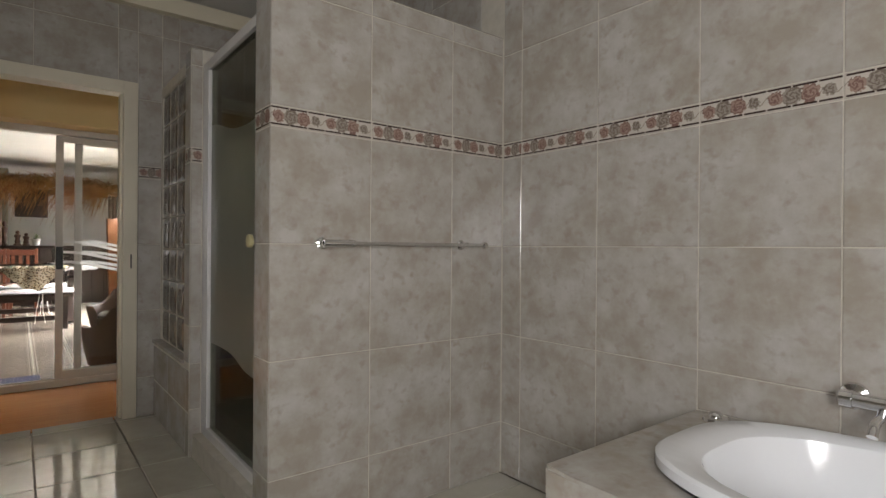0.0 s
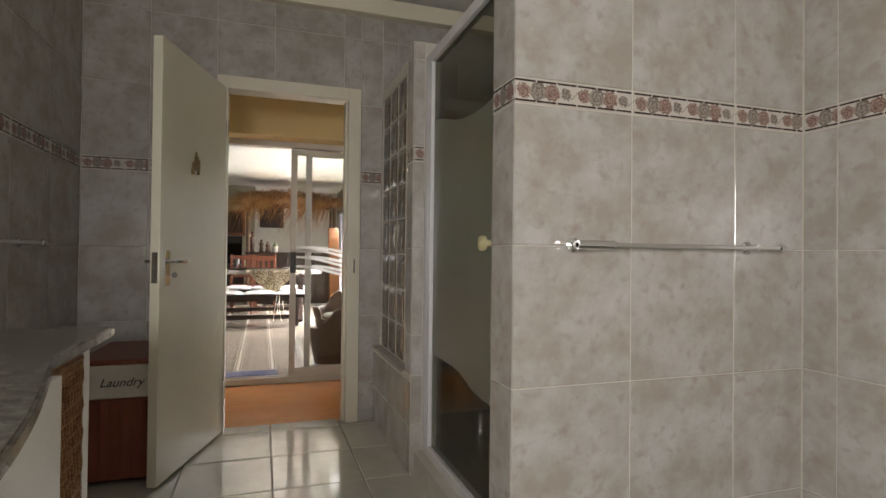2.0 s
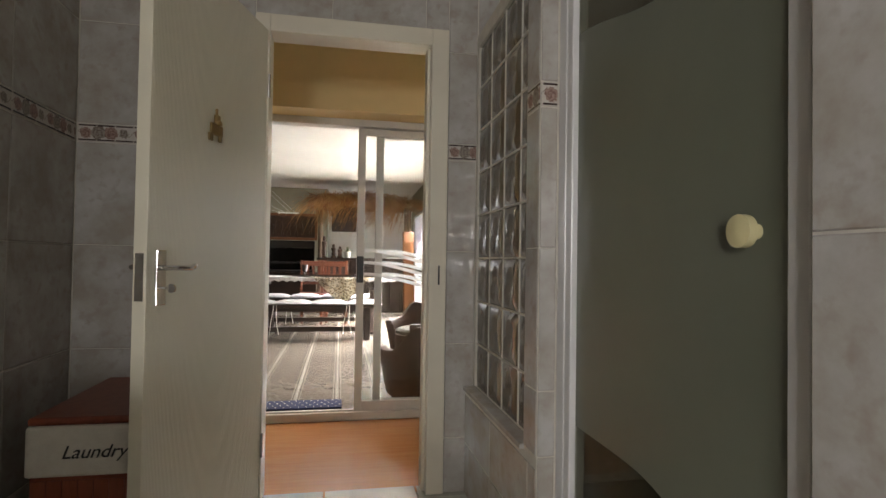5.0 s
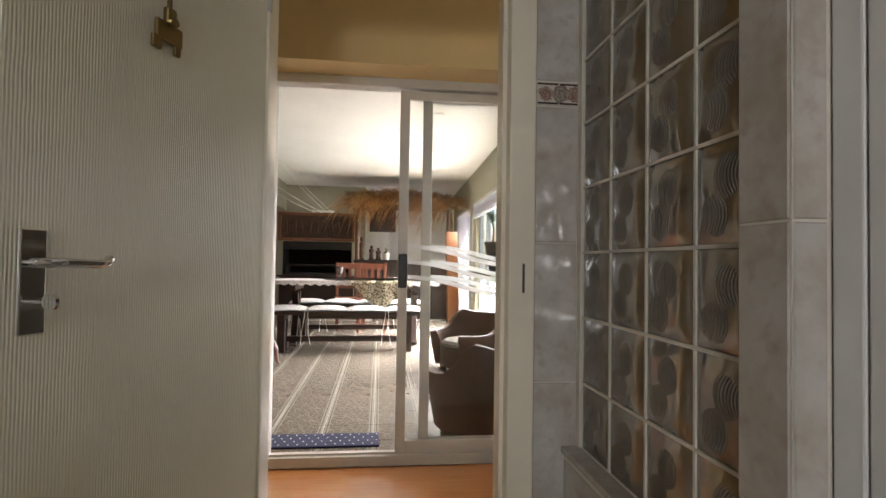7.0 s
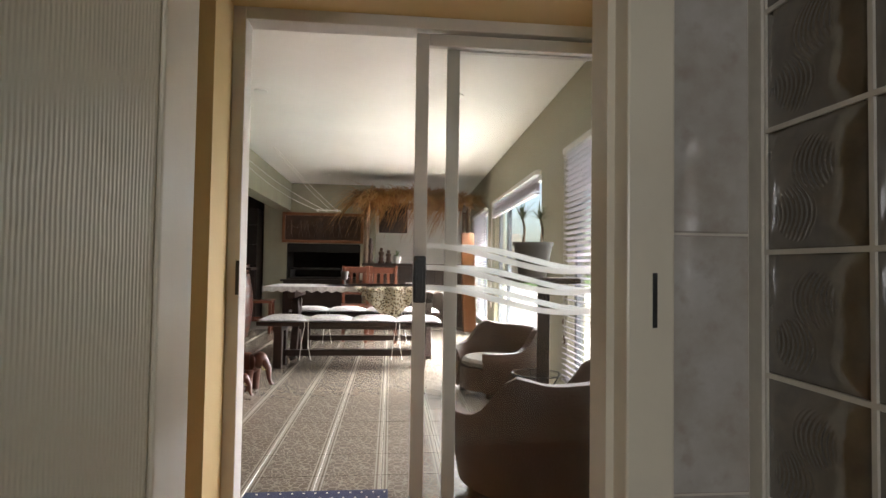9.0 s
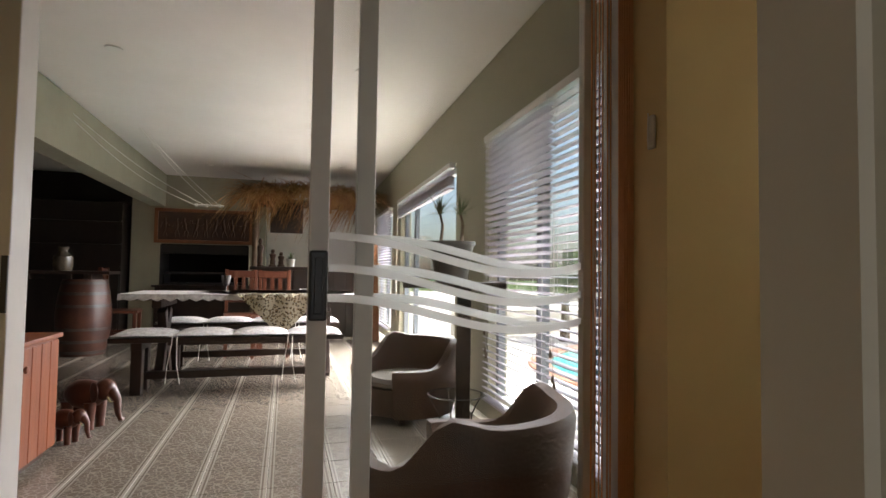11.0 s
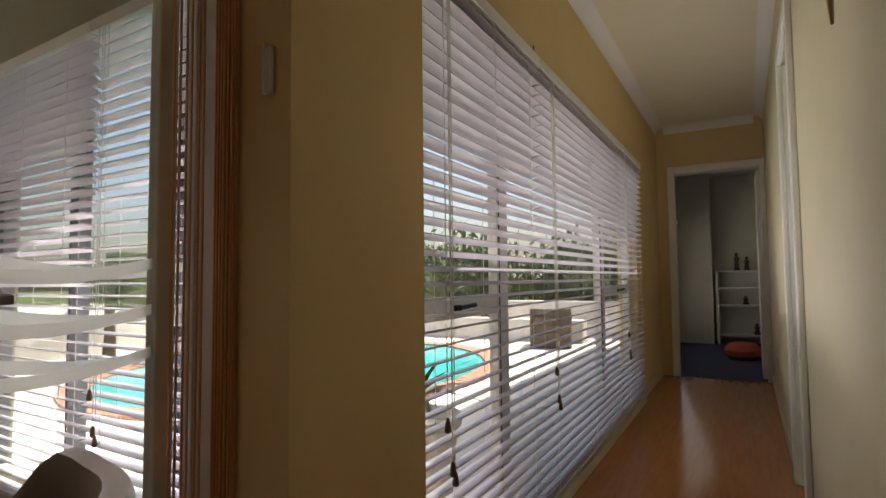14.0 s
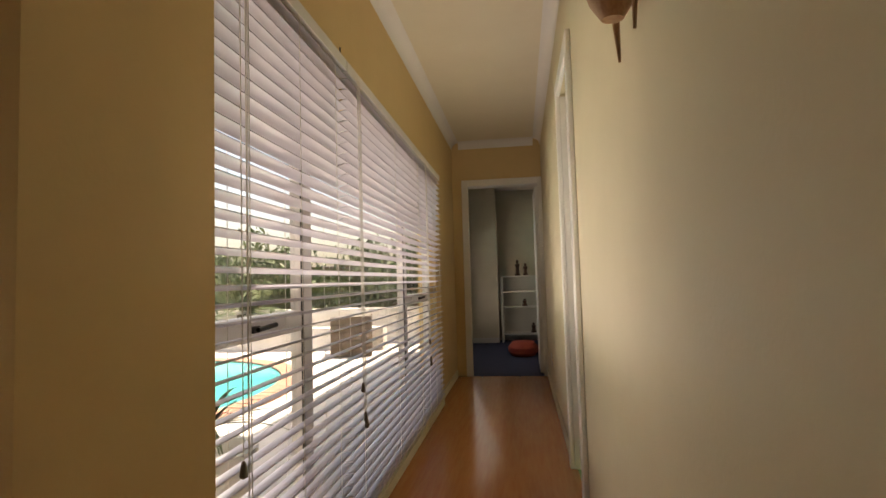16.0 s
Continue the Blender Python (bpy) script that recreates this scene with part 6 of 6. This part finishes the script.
def shelves():
    e = thing("wall_shelves", "white built-in shelves holding a few dark ornaments in the far room", "shelves", (9.5, 3.3, 0))
    part("side", box(-0.2, 0.17, 1.10, 1.13, 0, 1.05), M_WHITE, e)
    part("side", box(-0.2, 0.17, 0.0, 0.03, 0, 1.05), M_WHITE, e)
    for z in (0.12, 0.55, 0.80, 1.05):
        part("shelf", box(-0.2, 0.17, 0.03, 1.10, z, z + 0.022), M_WHITE, e)
    part("back", box(0.15, 0.17, 0.03, 1.10, 0.0, 1.05), M_WHITE, e)


shelves()
for y, z, h in ((4.15, 1.075, 0.26), (4.02, 1.075, 0.20), (4.05, 0.575, 0.12), (3.92, 0.145, 0.16)):
    figurine((9.45, y, z), h, M_CARVE2, "small dark ornament on the white shelves")
bm = bmesh.new()
lathe(bm, [(0.001, 0), (0.16, 0.0), (0.20, 0.05), (0.20, 0.11), (0.15, 0.17), (0.001, 0.18)], (0, 0, 0), 20, 1.5, 1.0)
solo("red_cushion", bm, mat("red_cloth", (0.42, 0.06, 0.04), 0.8, c2=(0.5, 0.10, 0.05), scale=8, bump=0.3), "red quilted floor cushion on the blue carpet", "cushion", "", True, (7.9, 4.1, 0.0))
struct("skirting_far", box(9.285, 9.2995, 4.47, 4.94, 0, 0.08), M_WHITE, "white skirting")

# ---- outdoors ----
bm = bmesh.new()
n = 48
ring = [(5.6 + 2.5 * math.cos(2 * math.pi * k / n), 8.85 + 2.1 * math.sin(2 * math.pi * k / n)) for k in range(n)]
bm.faces.new([bm.verts.new((x, y, -0.092)) for x, y in ring])
struct("pool_water", bm, M_WATER, "clear turquoise swimming pool water")
coping = thing("pool_coping", "red-brown brick coping round the turquoise pool", "pool edge")
coping["kind"] = "structure"
me = None
for k in range(96):
    a = 2 * math.pi * (k + 0.5) / 96
    if me is None:
        ob = part("brick", box(-0.13, 0.13, -0.072, 0.072, -0.03, 0.0, 0.006), M_POOLEDGE, coping)
        me = ob.data
    else:
        ob = new("brick", me)
        ob.parent = coping
    ob.matrix_local = Matrix.Translation((5.6 + 2.6 * math.cos(a), 8.85 + 2.2 * math.sin(a), -0.068)) @ Matrix.Rotation(math.atan2(2.5 * math.sin(a), 2.1 * math.cos(a)), 4, "Z")
bm = bmesh.new()
bx(bm, 3.0, 15.0, 12.6, 12.8, -0.2, 0.35, None, 0.02)
bx(bm, 9.3, 9.55, 6.4, 12.6, -0.2, 0.28, None, 0.02)
bx(bm, 10.4, 10.65, 4.9, 12.6, -0.2, 0.55, None, 0.02)
struct("garden_wall", bm, M_WALLOUT, "low whitewashed garden terrace walls")


def fence():
    e = tagged(new("fence"), "dark weathered timber garden fence behind the terrace", "", "", "structure")
    sh = None
    for k in range(60):
        x, y = (13.2, 3.2 + 0.17 * k)
        if sh is None:
            ob = part("board", box(-0.015, 0.015, -0.075, 0.075, -0.2, 1.45, 0.004), M_TRUNK, e)
            sh = ob.data
        else:
            ob = new("board", sh)
            ob.parent = e
        ob.matrix_local = Matrix.Translation((x, y, 0))
    part("rail", box(13.22, 13.26, 3.1, 13.4, 0.2, 0.28), M_TRUNK, e)
    part("rail", box(13.22, 13.26, 3.1, 13.4, 1.1, 1.18), M_TRUNK, e)


fence()


def slanted_boards():
    e = thing("timber_planter", "weathered brown timber planter box on the terrace", "planter", (8.9, 6.5, -0.1), 15)
    for k in range(5):
        part("board", box(-0.35, 0.35, -0.02, 0.0, 0.02 + 0.12 * k, 0.13 + 0.12 * k, 0.004), M_TRUNK, e)
        part("side_board", box(-0.35, -0.33, 0.0, 0.6, 0.02 + 0.12 * k, 0.13 + 0.12 * k, 0.004), M_TRUNK, e)
    part("base", box(-0.33, 0.35, 0.0, 0.6, 0.0, 0.5), M_TRUNK, e)


slanted_boards()


def leafy(name, at, rx, ry, rz, count, seed, size=0.12, trunk=1.0, label="", category="tree"):
    e = thing(name, label, category, at)
    bm = bmesh.new()
    rnd = random.Random(seed)
    tops = []
    tube(bm, [(0, 0, 0), (0.04, 0.02, trunk * 0.5), (0.0, 0.05, trunk)], 0.1, 8, True, [0.10 * rz + 0.03, 0.08 * rz + 0.02, 0.05 * rz + 0.02])
    for k in range(6):
        a = 6.28 * k / 6 + rnd.uniform(-0.3, 0.3)
        tip = (rx * 0.6 * math.cos(a), ry * 0.6 * math.sin(a), trunk + rz * rnd.uniform(0.2, 0.9))
        tube(bm, [(0, 0.03, trunk * 0.7), (tip[0] * 0.5, tip[1] * 0.5, trunk + rz * 0.2), tip], 0.03, 6, True, [0.05, 0.035, 0.015])
        tops.append(tip)
    part("trunk", bm, M_TRUNK, e, "", True)
    bm = bmesh.new()
    cl = [(rnd.gauss(0, 0.5) * rx, rnd.gauss(0, 0.5) * ry, trunk + rz * (0.55 + rnd.gauss(0, 0.3))) for _ in range(26)]
    for k in range(count):
        c = rnd.choice(cl)
        s = rnd.gauss(0, 0.16)
        p = Vector((c[0] + rnd.gauss(0, 0.2) * rx, c[1] + rnd.gauss(0, 0.2) * ry, c[2] + rnd.gauss(0, 0.13) * rz))
        q = Euler((rnd.uniform(0, 6), rnd.uniform(0, 6), rnd.uniform(0, 6))).to_matrix()
        l = size * rnd.uniform(0.6, 1.3)
        vs = [bm.verts.new(p + q @ Vector(v)) for v in ((-l, 0, 0), (0, -l * 0.35, 0.1 * l), (l, 0, 0), (0, l * 0.35, 0.1 * l))]
        bm.faces.new(vs)
    o = part("crown", bm, M_LEAF, e, "uneven green leafy crown")
    return e


rnd = random.Random(11)
for k in range(9):
    leafy("garden_tree", (11.2 + rnd.uniform(-0.4, 0.9), 6.0 + 0.95 * k, -0.2), 0.9, 0.9, 1.3, 1500, 20 + k, 0.10, 0.5, "dense green garden tree behind the terrace wall", "tree")
for k in range(6):
    leafy("garden_tree", (11.5 + 1.6 * k, 14.2 + rnd.uniform(-0.3, 0.6), -0.2), 1.1, 1.0, 1.5, 1500, 40 + k, 0.10, 0.6, "dense green garden tree behind the pool", "tree")


def palm(at, h, seed, ln=1.3, label="young palm with arching green fronds", s=1.0, category="palm"):
    e = thing("palm", label, category, at)
    rnd = random.Random(seed)
    bm = bmesh.new()
    tube(bm, [(0, 0, 0), (0.02, 0, h * 0.5), (0, 0, h)], 0.08, 10, True, [0.10 * s, 0.07 * s, 0.06 * s])
    part("trunk", bm, M_TRUNK, e, "", True)
    bm = bmesh.new()
    for k in range(26):
        az = rnd.uniform(0, 6.28)
        el = rnd.uniform(0.0, 1.35)
        L = ln * rnd.uniform(0.7, 1.1)
        d = Vector((math.cos(az), math.sin(az), 0))
        sd = Vector((-math.sin(az), math.cos(az), 0))
        for j in range(3, 26):
            t = j / 26
            p = Vector((0, 0, h)) + d * (L * t * math.cos(el)) + Vector((0, 0, L * (t * math.sin(el) - 0.55 * t * t)))
            w = 0.30 * L * math.sin(math.pi * min(1, t * 0.9 + 0.1)) * 0.7
            for sg in (-1, 1):
                q = p + sd * sg * w + d * w * 0.6 + Vector((0, 0, -w * 0.35))
                vs = [bm.verts.new(v) for v in (p, p + d * 0.022 * ln, q)]
                bm.faces.new(vs)
    part("fronds", bm, M_LEAF, e)


palm((4.6, 11.6, -0.2), 0.9, 3)
palm((8.6, 12.1, -0.2), 1.2, 4, 1.5)
palm((9.95, 9.3, -0.2), 0.7, 5)


def yucca_pot():
    e = thing("potted_yucca", "spiky green yucca in a tall white pot outside the window", "potted plant", (2.43, 5.32, -0.1))
    bm = bmesh.new()
    lathe(bm, [(0.001, 0), (0.14, 0), (0.18, 0.44), (0.20, 0.46), (0.20, 0.50), (0.17, 0.50), (0.16, 0.44), (0.001, 0.42)], (0, 0, 0), 28)
    part("pot", bm, M_POT, e, "tall tapered white pot", True)
    bm = bmesh.new()
    tube(bm, [(0, 0, 0.42), (0.02, 0, 0.58)], 0.03, 8)
    tube(bm, [(-0.06, 0.03, 0.42), (-0.08, 0.04, 1.0)], 0.022, 8)
    part("stem", bm, M_TRUNK, e, "", True)
    rnd = random.Random(9)
    bm = bmesh.new()
    for k in range(36):
        blade(bm, (0.02, 0, 0.58), rnd.uniform(0, 6.28), rnd.uniform(0.2, 1.5), rnd.uniform(0.25, 0.42), 0.016, 0.6, 5)
    for k in range(36):
        blade(bm, (-0.08, 0.04, 1.0), rnd.uniform(0, 6.28), rnd.uniform(0.1, 1.5), rnd.uniform(0.2, 0.34), 0.012, 0.6, 5)
    part("leaves", bm, M_LEAF, e, "sword-shaped green leaves")


yucca_pot()
struct("distant_hedge", box(13, 40, 26, 27, -0.4, 2.2), M_HILLS, "far line of foliage")
struct("neighbour_wall", box(17.5, 17.7, -6, 26, -0.3, 1.5), M_WALLOUT, "far garden boundary wall")

# ---- tiles ----
SB = ((1.478 + 1.553) / 2, M_BORDER)
tiling(wall_sh, frame_of((0.680, 1.8365, 0), (1, 0, 0), (0, 0, 1)), [0, 0.406, 0.815, 1.122], [0.0, 0.24, 0.656, 1.068, 1.478, 1.553, 1.965, 2.048], M_TILE, SB)
tiling(wall_sh, frame_of((0.6865, 1.990, 0), (0, -1, 0), (0, 0, 1)), [0, 0.16], [0.0, 0.24, 0.656, 1.068, 1.478, 1.553, 1.965, 2.048], M_TILE, SB)
tiling(wall_sh, frame_of((0.68, 1.832, 2.0505), (1, 0, 0), (0, 1, 0)), [0, 0.406, 0.815, 1.122], [0, 0.158], M_TILE)
tiling(wall_sh, frame_of((1.805, 1.991, 0), (-1, 0, 0), (0, 0, 1)), [0, 0.40, 0.80, 1.11], [0.0, 0.24, 0.656, 1.068, 1.478, 1.553, 1.965, 2.048], M_TILE, SB)
EY = [-1.60, -1.15, -0.74, -0.33, 0.08, 0.490, 0.894, 1.302, 1.713, 1.832]
tiling(wall_e, frame_of((1.8045, 1.832, 0), (0, -1, 0), (0, 0, 1)), [1.832 - y for y in EY[::-1]], ZJ, M_TILE, SB, skip=lambda u, v: v < 0.5 and u > 0.9)
tiling(wall_e, frame_of((1.8045, 0.894, 0), (0, -1, 0), (0, 0, 1)), [0, 0.404, 0.81, 1.22, 1.63, 2.04, 2.49], [0.522, 0.656], M_TILE)
tiling(wall_e, frame_of((1.8045, 3.79, 0), (0, -1, 0), (0, 0, 1)), [0, 0.16, 0.57, 0.98, 1.39, 1.80], ZJ, M_TILE, SB)
NX = [-0.925, -0.60, -0.256]
tiling(wall_n, frame_of((0, 3.7895, 0), (1, 0, 0), (0, 0, 1)), NX, ZJ, M_TILE, SB)
tiling(wall_n, frame_of((0, 3.7895, 0), (1, 0, 0), (0, 0, 1)), [0.576, 0.71], ZJ, M_TILE, SB)
tiling(wall_n, frame_of((0, 3.7895, 0), (1, 0, 0), (0, 0, 1)), [-0.256, 0.06, 0.47, 0.576], [2.061, 2.377, 2.637], M_TILE)
tiling(wall_n, frame_of((0, 3.7895, 0), (1, 0, 0), (0, 0, 1)), [0.712, 0.81, 1.22, 1.63, 1.80], ZJ, M_TILE, SB)
tiling(wall_w, frame_of((-0.9295, 0, 0), (0, 1, 0), (0, 0, 1)), [-1.45, -0.73, -0.25, 0.09, 0.5, 0.91, 1.32, 1.73, 2.14, 2.54, 2.945, 3.36, 3.785], ZJ, M_TILE, SB, skip=lambda u, v: u < -0.25 and 0.9 < v < 2.0)
tiling(wall_gb, frame_of((0.6745, 3.785, 0), (0, -1, 0), (0, 0, 1)), [0.0, 0.41, 0.82, 0.8875], [0.0, 0.22, 0.434], M_TILE)
tiling(wall_gb, frame_of((0.6745, 3.005, 0), (0, -1, 0), (0, 0, 1)), [0.0, 0.108], [0.468, 0.656, 1.068, 1.478, 1.553, 1.965, 2.048], M_TILE, SB)
tiling(wall_gb, frame_of((0.6745, 2.897, 0), (1, 0, 0), (0, 0, 1)), [0.0, 0.054], [0.0, 0.24, 0.468, 0.656, 1.068, 1.478, 1.553, 1.965, 2.048], M_TILE, SB)
tiling(bath, frame_of((1.80, 0.8855, 0), (-1, 0, 0), (0, 0, 1)), [0, 0.36, 0.77], [0.0, 0.24, 0.516], M_TILE)
tiling(bath, frame_of((1.0295, 0.885, 0), (0, -1, 0), (0, 0, 1)), [0, 0.40, 0.81, 1.22, 1.63, 2.05], [0.0, 0.24, 0.516], M_TILE)
FX = [-0.925, -0.758, -0.348, 0.062, 0.465, 0.875, 1.285, 1.80]
FY = [-1.6, -1.20, -0.79, -0.37, 0.04, 0.45, 0.866, 1.277, 1.688, 2.10, 2.51, 2.92, 3.335, 3.748, 3.885]


def no_floor(x, y):
    return (x > 0.9 and y < 0.7) or (x > 0.8 and y > 1.95)


tiling(floor_bath, frame_of((0, 0, -0.0085), (1, 0, 0), (0, 1, 0)), FX, FY, M_FTILE, skip=no_floor, name="floor_tile", depth=0.007, gap=0.005)
tiling(floor_sun, frame_of((0, 0, -0.0065), (1, 0, 0), (0, 1, 0)), [0.107 + 0.2975 * k for k in range(-8, 5)] + [1.47], [5.03 + 0.2975 * k for k in range(0, 23)], M_STILE, name="floor_tile", depth=0.006, gap=0.002)
bm = bmesh.new()
for x0, x1, y0, y1 in ((-4.35, -2.275, 5.06, 13.9), (-2.2725, 1.50, 11.576, 13.9), (-2.2725, 1.4, 5.028, 5.029)):
    bx(bm, x0, x1, y0, y1, -0.0058, -0.0015)
struct("floor_sunroom_far", bm, M_STILE, "patterned tiled floor in the far part of the sunroom")
